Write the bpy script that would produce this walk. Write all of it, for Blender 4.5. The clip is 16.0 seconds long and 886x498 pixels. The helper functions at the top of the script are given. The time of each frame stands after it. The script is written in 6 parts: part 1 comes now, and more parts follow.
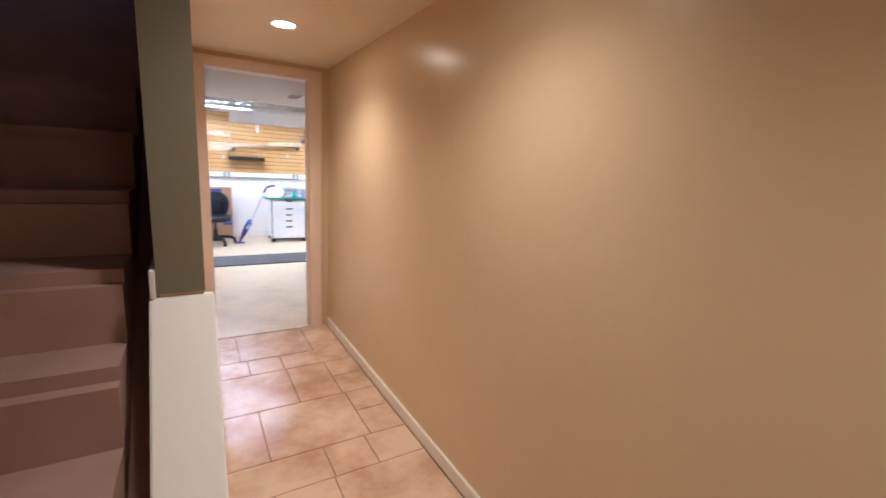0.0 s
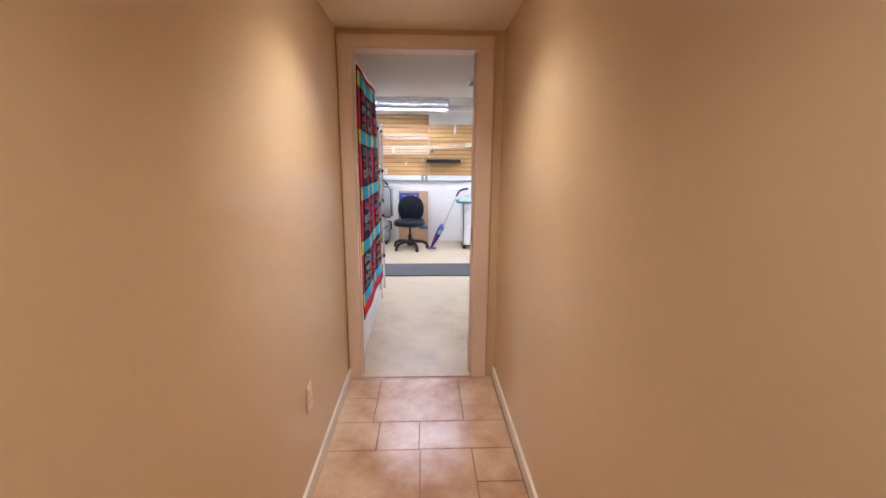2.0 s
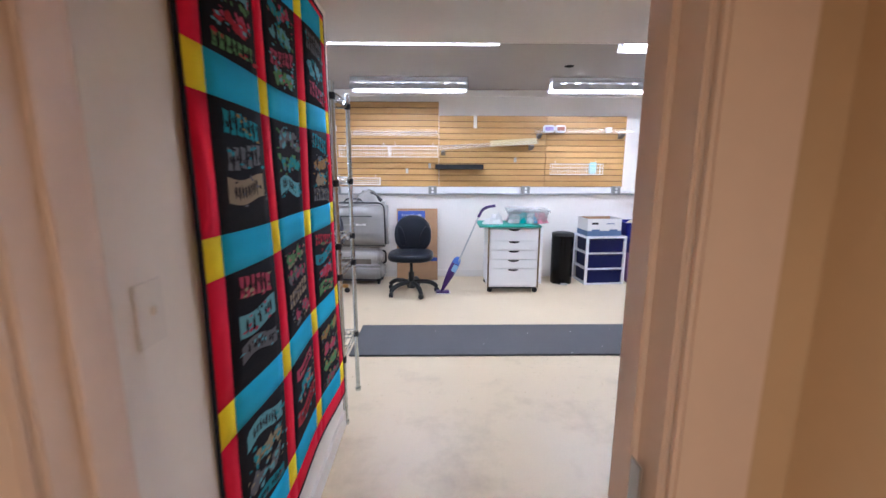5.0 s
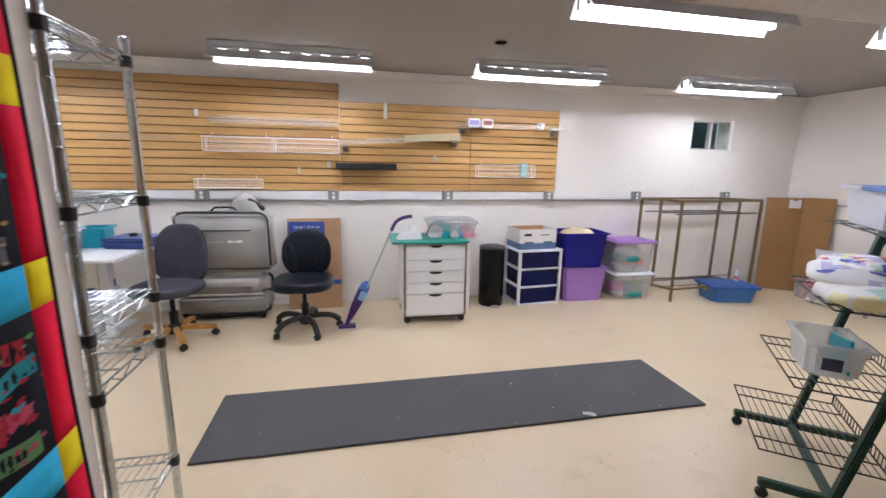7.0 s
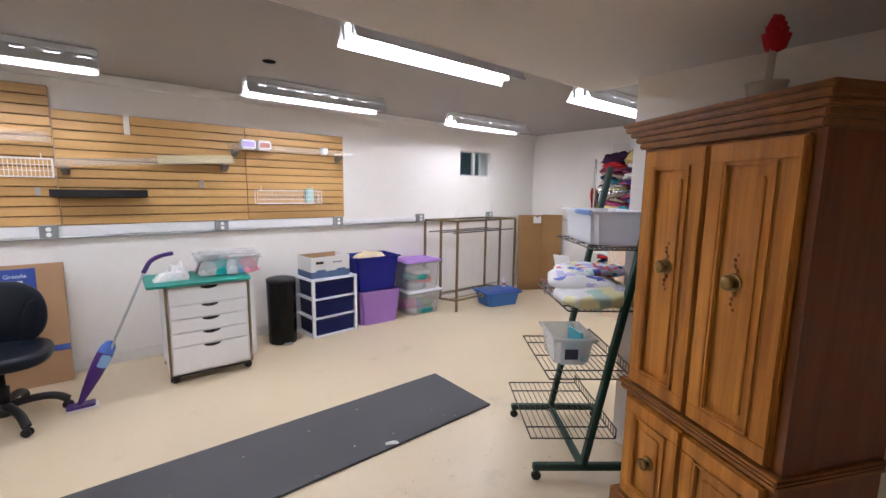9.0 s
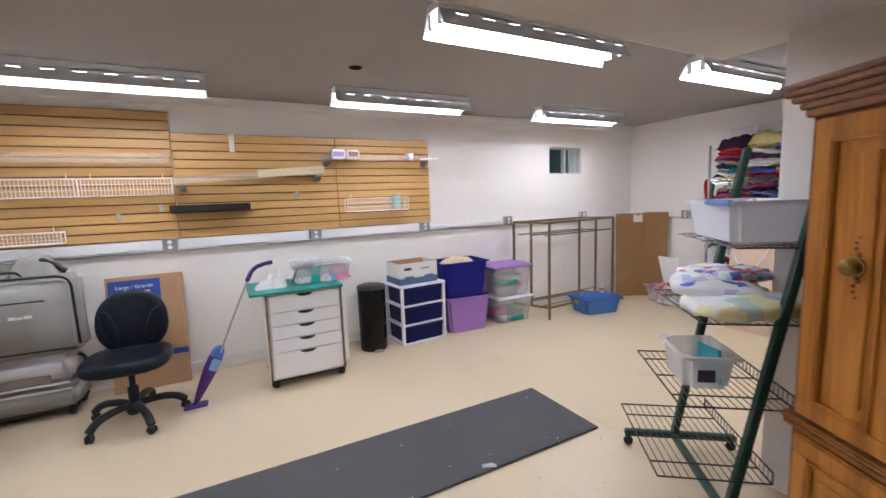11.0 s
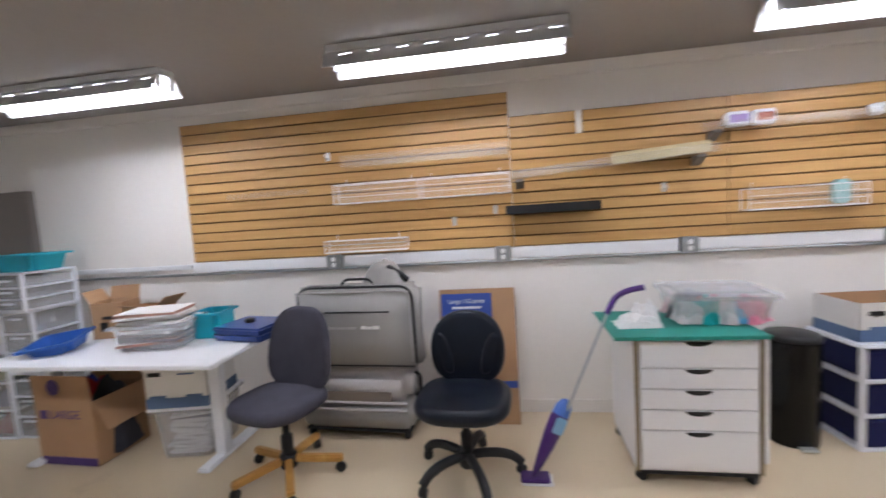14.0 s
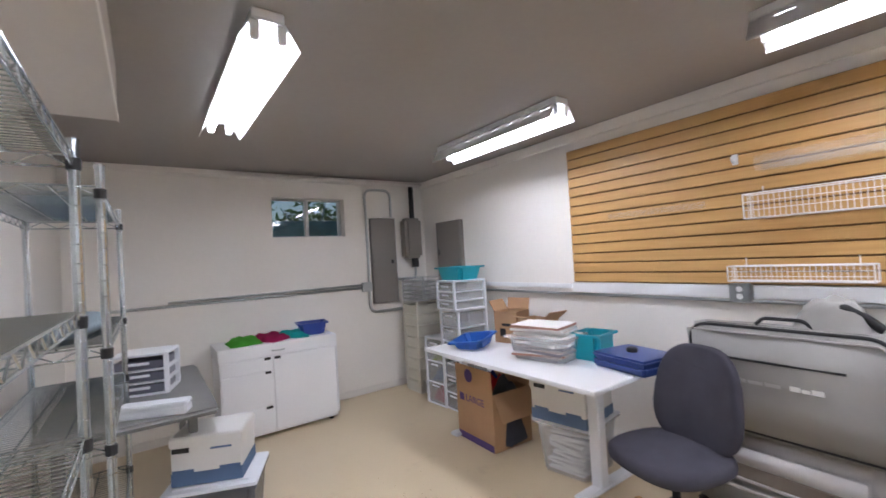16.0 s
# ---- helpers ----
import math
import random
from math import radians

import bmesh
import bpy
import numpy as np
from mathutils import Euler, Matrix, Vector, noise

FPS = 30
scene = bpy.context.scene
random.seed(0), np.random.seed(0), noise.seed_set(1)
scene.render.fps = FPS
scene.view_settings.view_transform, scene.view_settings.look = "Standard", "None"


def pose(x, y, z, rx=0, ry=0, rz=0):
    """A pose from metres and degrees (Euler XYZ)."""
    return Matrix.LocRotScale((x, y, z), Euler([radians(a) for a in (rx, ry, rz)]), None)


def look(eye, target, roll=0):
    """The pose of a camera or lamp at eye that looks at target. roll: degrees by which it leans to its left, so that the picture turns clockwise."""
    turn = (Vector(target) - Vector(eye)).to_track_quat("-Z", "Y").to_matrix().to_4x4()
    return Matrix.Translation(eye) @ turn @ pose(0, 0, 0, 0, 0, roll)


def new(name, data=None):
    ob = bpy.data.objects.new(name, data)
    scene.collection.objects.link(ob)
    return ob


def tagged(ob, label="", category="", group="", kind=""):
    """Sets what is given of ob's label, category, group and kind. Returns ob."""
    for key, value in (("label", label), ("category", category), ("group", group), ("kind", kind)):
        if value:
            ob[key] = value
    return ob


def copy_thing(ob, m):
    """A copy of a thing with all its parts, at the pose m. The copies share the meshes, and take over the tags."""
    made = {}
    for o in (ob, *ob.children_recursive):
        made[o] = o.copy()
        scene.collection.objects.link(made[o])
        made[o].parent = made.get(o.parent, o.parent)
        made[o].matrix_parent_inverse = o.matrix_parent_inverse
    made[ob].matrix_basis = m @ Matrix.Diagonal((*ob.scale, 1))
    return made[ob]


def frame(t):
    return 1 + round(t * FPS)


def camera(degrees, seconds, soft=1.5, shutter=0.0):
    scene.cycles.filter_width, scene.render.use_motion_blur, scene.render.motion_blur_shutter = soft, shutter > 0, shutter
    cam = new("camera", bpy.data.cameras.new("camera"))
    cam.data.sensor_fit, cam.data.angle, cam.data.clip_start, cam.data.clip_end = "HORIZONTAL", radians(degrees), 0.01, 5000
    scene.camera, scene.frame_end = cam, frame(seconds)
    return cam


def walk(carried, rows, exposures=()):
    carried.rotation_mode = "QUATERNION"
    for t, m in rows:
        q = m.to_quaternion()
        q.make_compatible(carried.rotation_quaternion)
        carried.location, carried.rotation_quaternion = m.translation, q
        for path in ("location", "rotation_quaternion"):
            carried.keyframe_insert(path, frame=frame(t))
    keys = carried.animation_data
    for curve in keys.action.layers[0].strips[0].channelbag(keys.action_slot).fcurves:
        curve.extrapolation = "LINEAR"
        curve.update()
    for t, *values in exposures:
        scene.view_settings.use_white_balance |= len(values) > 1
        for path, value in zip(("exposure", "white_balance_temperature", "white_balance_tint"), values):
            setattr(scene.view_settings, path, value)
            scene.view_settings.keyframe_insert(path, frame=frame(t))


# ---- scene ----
cam = camera(93.1, 16.0, shutter=0.4)
PATH = [
    (0, (-0.109, -3.541, 1.403), (0.898, -1.854, 1.031), 3.1),
    (0.5, (0.037, -3.355, 1.387), (0.756, -1.545, 0.933), 0.9),
    (1, (0.168, -3.114, 1.393), (0.806, -1.288, 0.886), 1.6),
    (1.5, (0.332, -2.859, 1.4), (0.639, -0.932, 0.964), 1.3),
    (2, (0.397, -2.569, 1.41), (0.483, -0.613, 0.999), 0.4),
    (2.5, (0.377, -2.226, 1.427), (0.597, -0.298, 0.944), 1.7),
    (3, (0.446, -1.825, 1.375), (0.497, 0.122, 0.921), 0.4),
    (3.5, (0.415, -1.52, 1.388), (0.387, 0.44, 0.994), 1.8),
    (4, (0.355, -1.155, 1.356), (0.419, 0.789, 0.891), 0.2),
    (4.2, (0.36, -1.002, 1.355), (0.399, 0.951, 0.927), 0.4),
    (6.3, (0.548, 0.276, 1.43), (0.605, 2.245, 1.082), -0.7),
    (6.5, (0.549, 0.361, 1.439), (0.774, 2.318, 1.093), 0.9),
    (7, (0.593, 0.522, 1.426), (1.001, 2.441, 1.036), 1.0),
    (7.5, (0.656, 0.579, 1.445), (1.324, 2.422, 1.048), 0.7),
    (8, (0.714, 0.564, 1.461), (1.847, 2.167, 1.079), 1.7),
    (8.2, (0.707, 0.575, 1.459), (1.944, 2.105, 1.1), 1.7),
    (10.3, (0.771, 0.619, 1.481), (1.971, 2.208, 1.29), -1.3),
    (10.5, (0.798, 0.659, 1.46), (1.92, 2.301, 1.251), -1.7),
    (11, (0.774, 0.793, 1.432), (1.697, 2.55, 1.183), -2.0),
    (11.5, (0.65, 1.013, 1.454), (1.589, 2.772, 1.294), -1.8),
    (12, (0.598, 1.165, 1.464), (1.437, 2.971, 1.28), 0.3),
    (12.5, (0.643, 1.434, 1.434), (1.128, 3.364, 1.242), -1.8),
    (13, (0.657, 1.651, 1.461), (0.835, 3.638, 1.314), -3.1),
    (13.5, (0.544, 1.853, 1.45), (0.568, 3.849, 1.323), -3.0),
    (14, (0.423, 2.018, 1.418), (0.119, 3.987, 1.246), -3.7),
    (14.5, (0.318, 2.148, 1.397), (-0.552, 3.942, 1.242), -5.2),
    (15, (0.264, 2.214, 1.391), (-0.976, 3.779, 1.272), -3.9),
    (15.5, (0.201, 2.179, 1.396), (-1.294, 3.506, 1.343), -3.6),
    (16, (0.156, 2.158, 1.413), (-1.475, 3.316, 1.452), -3.4),
]
walk(cam, [(t, look(e, g, r)) for t, e, g, r in PATH], [(0.0, 1.25, 5600, 10), (1.5, 1.04, 5600, 10), (2.5, 0.9, 6050, 10), (3.5, 0.78, 5500, 10), (4.2, 0.84, 5350, 10), (6.3, 0.34, 6500, 10), (8.2, 0.3, 6500, 10), (10.3, 0.3, 6500, 10), (11.5, 0.16, 6500, 10), (13.0, 0.0, 6500, 10), (14.0, 0.08, 6500, 10), (15.0, 0.27, 6450, 10), (16.0, 0.3, 6450, 10)])

# ---------- world, exposure ----------
world = bpy.data.worlds.new("world")
scene.world = world
world.use_nodes = True
wn = world.node_tree.nodes
sky = wn.new("ShaderNodeTexSky")
sky.sky_type = 'NISHITA'
sky.sun_disc = False
sky.sun_elevation = radians(40)
sky.sun_rotation = radians(200)
world.node_tree.links.new(sky.outputs[0], wn["Background"].inputs[0])
wn["Background"].inputs[1].default_value = 0.06

LAMP_POWER = 37.0      # emission strength of the fluorescent tubes
LAMP_TINT = (0.90, 0.93, 1.07)
WARM = (1.0, 0.83, 0.63)
SPOT_POWER = 24.5


# ---------- materials ----------
def mat(name, col, rough=0.6, metal=0.0, var=0.08, big=1.5, small=60.0, bump=0.05, spec=0.5, trans=0.0, ior=1.45, alpha=1.0, rand=0.0, bd=0.004):
    m = bpy.data.materials.new(name)
    m.use_nodes = True
    nt = m.node_tree
    b = nt.nodes["Principled BSDF"]
    b.inputs["Roughness"].default_value = rough
    b.inputs["Metallic"].default_value = metal
    b.inputs["Specular IOR Level"].default_value = spec
    b.inputs["Transmission Weight"].default_value = trans
    b.inputs["IOR"].default_value = ior
    b.inputs["Alpha"].default_value = alpha
    tc = nt.nodes.new("ShaderNodeTexCoord")
    n1 = nt.nodes.new("ShaderNodeTexNoise")
    n1.inputs["Scale"].default_value = big
    n1.inputs["Detail"].default_value = 5
    n2 = nt.nodes.new("ShaderNodeTexNoise")
    n2.inputs["Scale"].default_value = small
    n2.inputs["Detail"].default_value = 3
    for n in (n1, n2):
        nt.links.new(tc.outputs["Object"], n.inputs["Vector"])
    add = nt.nodes.new("ShaderNodeMath")
    add.operation = 'MULTIPLY_ADD'
    add.inputs[1].default_value = 0.4
    nt.links.new(n2.outputs["Fac"], add.inputs[0])
    nt.links.new(n1.outputs["Fac"], add.inputs[2])
    last = add.outputs[0]
    if rand:
        oi = nt.nodes.new("ShaderNodeObjectInfo")
        ma = nt.nodes.new("ShaderNodeMath")
        ma.operation = 'MULTIPLY_ADD'
        ma.inputs[1].default_value = rand
        nt.links.new(oi.outputs["Random"], ma.inputs[0])
        nt.links.new(last, ma.inputs[2])
        last = ma.outputs[0]
    mr = nt.nodes.new("ShaderNodeMapRange")
    mr.inputs["From Min"].default_value = 0.4
    mr.inputs["From Max"].default_value = 1.0 + rand
    mr.inputs["To Min"].default_value = 1 - var
    mr.inputs["To Max"].default_value = 1 + var
    nt.links.new(last, mr.inputs["Value"])
    mx = nt.nodes.new("ShaderNodeMix")
    mx.data_type = 'RGBA'
    mx.blend_type = 'MULTIPLY'
    mx.inputs["Factor"].default_value = 1.0
    mx.inputs["A"].default_value = (*col, 1)
    nt.links.new(mr.outputs[0], mx.inputs["B"])
    nt.links.new(mx.outputs["Result"], b.inputs["Base Color"])
    if bump:
        bp = nt.nodes.new("ShaderNodeBump")
        bp.inputs["Strength"].default_value = bump
        bp.inputs["Distance"].default_value = bd
        nt.links.new(n2.outputs["Fac"], bp.inputs["Height"])
        nt.links.new(bp.outputs["Normal"], b.inputs["Normal"])
    return m


def wood(name, dark, light, scale=(14, 1.2, 14), rough=0.4, bump=0.08, rand=0.0):
    m = bpy.data.materials.new(name)
    m.use_nodes = True
    nt = m.node_tree
    b = nt.nodes["Principled BSDF"]
    b.inputs["Roughness"].default_value = rough
    tc = nt.nodes.new("ShaderNodeTexCoord")
    mp = nt.nodes.new("ShaderNodeMapping")
    mp.inputs["Scale"].default_value = scale
    nt.links.new(tc.outputs["Object"], mp.inputs["Vector"])
    if rand:
        oi = nt.nodes.new("ShaderNodeObjectInfo")
        vm = nt.nodes.new("ShaderNodeVectorMath")
        vm.operation = 'SCALE'
        vm.inputs[0].default_value = (7, 5, 9)
        nt.links.new(oi.outputs["Random"], vm.inputs["Scale"])
        nt.links.new(vm.outputs[0], mp.inputs["Location"])
    n1 = nt.nodes.new("ShaderNodeTexNoise")
    n1.inputs["Scale"].default_value = 1.0
    n1.inputs["Detail"].default_value = 8
    n1.inputs["Roughness"].default_value = 0.62
    n1.inputs["Distortion"].default_value = 0.7
    nt.links.new(mp.outputs[0], n1.inputs["Vector"])
    cr = nt.nodes.new("ShaderNodeValToRGB")
    cr.color_ramp.elements[0].position = 0.32
    cr.color_ramp.elements[0].color = (*dark, 1)
    cr.color_ramp.elements[1].position = 0.68
    cr.color_ramp.elements[1].color = (*light, 1)
    nt.links.new(n1.outputs["Fac"], cr.inputs[0])
    nt.links.new(cr.outputs[0], b.inputs["Base Color"])
    bp = nt.nodes.new("ShaderNodeBump")
    bp.inputs["Strength"].default_value = bump
    bp.inputs["Distance"].default_value = 0.003
    nt.links.new(n1.outputs["Fac"], bp.inputs["Height"])
    nt.links.new(bp.outputs["Normal"], b.inputs["Normal"])
    return m


def stained(name, col, stain, rough, area, lo=0.5, hi=0.75, small=90.0):
    """A floor with broad cloudy stains, denser round the place `area`."""
    m = mat(name, col, rough, var=0.06, big=0.9, small=small, bump=0.04)
    nt = m.node_tree
    b = nt.nodes["Principled BSDF"]
    old = b.inputs["Base Color"].links[0].from_socket
    tc = nt.nodes.new("ShaderNodeTexCoord")
    n = nt.nodes.new("ShaderNodeTexNoise")
    n.inputs["Scale"].default_value = 2.6
    n.inputs["Detail"].default_value = 7
    n.inputs["Roughness"].default_value = 0.65
    nt.links.new(tc.outputs["Object"], n.inputs["Vector"])
    dist = nt.nodes.new("ShaderNodeVectorMath")
    dist.operation = 'DISTANCE'
    dist.inputs[1].default_value = area
    nt.links.new(tc.outputs["Object"], dist.inputs[0])
    near = nt.nodes.new("ShaderNodeMapRange")
    near.inputs["From Min"].default_value = 0.2
    near.inputs["From Max"].default_value = 2.6
    near.inputs["To Min"].default_value = 0.22
    near.inputs["To Max"].default_value = 0.0
    nt.links.new(dist.outputs["Value"], near.inputs["Value"])
    ad = nt.nodes.new("ShaderNodeMath")
    nt.links.new(n.outputs["Fac"], ad.inputs[0])
    nt.links.new(near.outputs[0], ad.inputs[1])
    mr = nt.nodes.new("ShaderNodeMapRange")
    mr.inputs["From Min"].default_value = lo
    mr.inputs["From Max"].default_value = hi
    nt.links.new(ad.outputs[0], mr.inputs["Value"])
    mx = nt.nodes.new("ShaderNodeMix")
    mx.data_type = 'RGBA'
    nt.links.new(mr.outputs[0], mx.inputs["Factor"])
    nt.links.new(old, mx.inputs["A"])
    mx.inputs["B"].default_value = (*stain, 1)
    nt.links.new(mx.outputs["Result"], b.inputs["Base Color"])
    return m


def glow(name, col, strength):
    m = bpy.data.materials.new(name)
    m.use_nodes = True
    b = m.node_tree.nodes["Principled BSDF"]
    b.inputs["Base Color"].default_value = (0.8, 0.8, 0.8, 1)
    b.inputs["Emission Color"].default_value = (*col, 1)
    b.inputs["Emission Strength"].default_value = strength
    return m


M_WALL = mat("white_wall_paint", (0.86, 0.82, 0.765), 0.75, var=0.04, big=0.8, small=35, bump=0.12)
# Darker than the off-white ceiling: its dim indirect light is put into the colour.
M_CEIL = mat("ceiling_dimmed", (0.35, 0.32, 0.295), 0.8, var=0.05, big=0.7, small=30, bump=0.1)
M_TAN = mat("tan_wall_paint", (0.67, 0.508, 0.337), 0.26, var=0.05, big=1.2, small=38, bump=0.07, spec=0.4)
# Lighter copy of the ceiling material; the soffit's brightening is put into the colour.
M_SOFFIT = mat("soffit_brightened", (0.62, 0.575, 0.53), 0.75, var=0.04, big=0.9, small=32, bump=0.1)
M_CCEIL = mat("corridor_ceiling_paint", (0.78, 0.66, 0.52), 0.6, var=0.04, big=0.9, small=40, bump=0.06)
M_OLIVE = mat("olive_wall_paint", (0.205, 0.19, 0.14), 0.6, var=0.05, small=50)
M_CREAM = mat("cream_wood_paint", (0.80, 0.655, 0.57), 0.4, var=0.05, small=40)
M_WTRIM = mat("white_trim_paint", (0.80, 0.76, 0.71), 0.4, var=0.04)
M_CAP = mat("white_ledge_paint", (0.86, 0.86, 0.88), 0.4, var=0.04)
M_FLOOR = stained("beige_vinyl_floor", (0.63, 0.51, 0.345), (0.43, 0.335, 0.225), 0.32, (0.3, 0.2, 0), lo=0.60, hi=0.90)
M_TILE = stained("travertine_tile", (0.70, 0.52, 0.39), (0.44, 0.25, 0.15), 0.22, (0.4, -1.0, 0), lo=0.58, hi=0.86)
M_GROUT = mat("grout", (0.32, 0.21, 0.15), 0.9)
M_CARPET = mat("brown_carpet", (0.43, 0.275, 0.25), 0.95, var=0.14, big=5, small=420, bump=0.6, bd=0.004)
M_SLAT = wood("slatwall_maple", (0.48, 0.265, 0.090), (0.58, 0.345, 0.130), (0.9, 6, 30), 0.42, 0.03, rand=1.0)
M_GROOVE = mat("slat_groove", (0.16, 0.085, 0.03), 0.8)
M_RACE = mat("white_raceway", (0.86, 0.86, 0.86), 0.4, var=0.03)
M_OUTLET = mat("dull_outlet_steel", (0.30, 0.31, 0.31), 0.45, metal=0.6, var=0.15, small=60, bump=0.03)
M_STEEL = mat("galvanised_steel", (0.52, 0.53, 0.53), 0.35, metal=0.85, var=0.12, small=80, bump=0.03)
M_CHROME = mat("chrome_wire", (0.55, 0.60, 0.62), 0.2, metal=1.0, var=0.05, bump=0.0)
M_FIX = mat("white_enamel", (0.82, 0.83, 0.84), 0.3, var=0.02, bump=0.0)
M_REFL = mat("grey_white_reflector", (0.64, 0.65, 0.66), 0.35, var=0.03, bump=0.0)
M_TUBE = glow("fluorescent_tube", LAMP_TINT, LAMP_POWER)
M_BLACK = mat("black_plastic", (0.012, 0.012, 0.013), 0.45, var=0.2)
M_GREYP = mat("grey_metal_panel", (0.215, 0.19, 0.17), 0.5, var=0.06)
M_GLASS = mat("window_glass", (0.9, 0.95, 0.95), 0.02, trans=1.0, ior=1.45, var=0.0, bump=0.0)


# ---------- mesh helpers ----------
def part(name, bm, material, parent=None, label="", smooth=False):
    me = bpy.data.meshes.new(name)
    bm.normal_update()
    bm.to_mesh(me)
    bm.free()
    if smooth:
        for p in me.polygons:
            p.use_smooth = True
    if material:
        me.materials.append(material)
    ob = new(name, me)
    if parent:
        ob.parent = parent
    if label:
        ob["label"] = label
    return ob


def thing(name, label, category, m=None, group="", kind=""):
    ob = new(name)
    if m is not None:
        ob.matrix_basis = m
    return tagged(ob, label, category, group, kind)


def box(x0, x1, y0, y1, z0, z1, bev=0.0, bm=None, seg=2):
    """A box from corner to corner, its edges rounded by bev; adds to bm if one is given."""
    b = bmesh.new()
    bmesh.ops.create_cube(b, size=1)
    for v in b.verts:
        v.co = Vector((x0 + (v.co.x + 0.5) * (x1 - x0), y0 + (v.co.y + 0.5) * (y1 - y0), z0 + (v.co.z + 0.5) * (z1 - z0)))
    if bev:
        bmesh.ops.bevel(b, geom=b.edges[:], offset=bev, segments=seg, affect='EDGES')
    if bm is None:
        return b
    return merge(bm, b)


def merge(bm, b, m=None):
    if m is not None:
        b.transform(m)
    me = bpy.data.meshes.new("tmp")
    b.to_mesh(me)
    b.free()
    bm.from_mesh(me)
    bpy.data.meshes.remove(me)
    return bm


def rod(p, q, r, bm=None, n=8, r2=None):
    """A round bar from p to q."""
    p, q = Vector(p), Vector(q)
    d = q - p
    b = bmesh.new()
    bmesh.ops.create_cone(b, cap_ends=True, segments=n, radius1=r, radius2=r if r2 is None else r2, depth=d.length)
    b.transform(Matrix.Translation((p + q) / 2) @ d.to_track_quat("Z", "Y").to_matrix().to_4x4())
    return b if bm is None else merge(bm, b)


def bar(p, q, w, h, bm=None, bev=0.0):
    """A square bar from p to q, w wide and h high."""
    p, q = Vector(p), Vector(q)
    d = q - p
    b = box(-w / 2, w / 2, -h / 2, h / 2, -d.length / 2, d.length / 2, bev)
    b.transform(Matrix.Translation((p + q) / 2) @ d.to_track_quat("Z", "Y").to_matrix().to_4x4())
    return b if bm is None else merge(bm, b)


def wires(bm, lines, r, n=4):
    """Many thin bars at once, without bmesh operators."""
    for p, q in lines:
        p, q = Vector(p), Vector(q)
        d = (q - p).normalized()
        u = d.orthogonal().normalized()
        v = d.cross(u)
        rings = []
        for c in (p, q):
            rings.append([bm.verts.new(c + r * (math.cos(2 * math.pi * (k + .5) / n) * u + math.sin(2 * math.pi * (k + .5) / n) * v)) for k in range(n)])
        for k in range(n):
            bm.faces.new((rings[0][k], rings[0][(k + 1) % n], rings[1][(k + 1) % n], rings[1][k]))
        bm.faces.new(rings[0][::-1])
        bm.faces.new(rings[1])
    return bm


def lathe(profile, n=24, cap=True):
    """A turned body from (radius, height) pairs."""
    bm = bmesh.new()
    rings = [[bm.verts.new((r * math.cos(2 * math.pi * k / n), r * math.sin(2 * math.pi * k / n), z)) for k in range(n)] for r, z in profile]
    for a, b in zip(rings, rings[1:]):
        for k in range(n):
            bm.faces.new((a[k], a[(k + 1) % n], b[(k + 1) % n], b[k]))
    if cap:
        bm.faces.new(rings[0][::-1])
        bm.faces.new(rings[-1])
    return bm


def hull_box(bot, top, z0, z1, wall=0.0, bev=0.012):
    """A tub: bottom (w, d), top (w, d), open above when wall is given."""
    bm = bmesh.new()
    def ring(w, d, z):
        return [bm.verts.new((sx * w / 2, sy * d / 2, z)) for sx, sy in ((-1, -1), (1, -1), (1, 1), (-1, 1))]
    a, b = ring(*bot, z0), ring(*top, z1)
    bm.faces.new(a[::-1])
    for k in range(4):
        bm.faces.new((a[k], a[(k + 1) % 4], b[(k + 1) % 4], b[k]))
    if wall:
        c = ring(top[0] - 2 * wall, top[1] - 2 * wall, z1)
        d = ring(bot[0] - 2 * wall, bot[1] - 2 * wall, z0 + wall)
        for k in range(4):
            bm.faces.new((b[k], b[(k + 1) % 4], c[(k + 1) % 4], c[k]))
            bm.faces.new((c[k], c[(k + 1) % 4], d[(k + 1) % 4], d[k]))
        bm.faces.new(d)
    else:
        bm.faces.new(b)
    if bev:
        es = [e for e in bm.edges if abs(e.verts[0].co.z - e.verts[1].co.z) > 0.5 * abs(z1 - z0)]
        bmesh.ops.bevel(bm, geom=es, offset=bev, segments=3, affect='EDGES')
    return bm


def slab(name, dims, material, label, category="", bev=0.0, kind="structure"):
    ob = part(name, box(*dims, bev), material)
    return tagged(ob, label, category or name.split("_")[0], kind=kind)


def text_on(body, size, m, material, parent, name="lettering", align='CENTER'):
    cu = bpy.data.curves.new(name, 'FONT')
    cu.body = body
    cu.size = size
    cu.extrude = 0.0006
    cu.align_x = align
    tmp = bpy.data.objects.new("tmp_text", cu)
    scene.collection.objects.link(tmp)
    dg = bpy.context.evaluated_depsgraph_get()
    me = bpy.data.meshes.new_from_object(tmp.evaluated_get(dg))
    bpy.data.objects.remove(tmp)
    me.name = name
    me.materials.clear()
    me.materials.append(material)
    ob = new(name, me)
    ob.parent = parent
    ob.matrix_basis = m
    return ob


# ---------- structure ----------
YF, XL, XR, ZC, ZS, YB = 4.89, -4.07, 6.0, 2.312, 2.07, 1.64     # far wall, left wall, right wall, ceiling, soffit, inner back wall
CX0, CX1, ZH = -0.10, 0.855, 2.135                              # corridor walls and ceiling
DX0, DX1, DZ = -0.02, 0.700, 2.03                            # doorway

slab("floor", (XL - .2, XR + .2, 0.0, YF + .2, -0.12, 0), M_FLOOR, "beige speckled vinyl basement floor with worn brown stains", "floor")


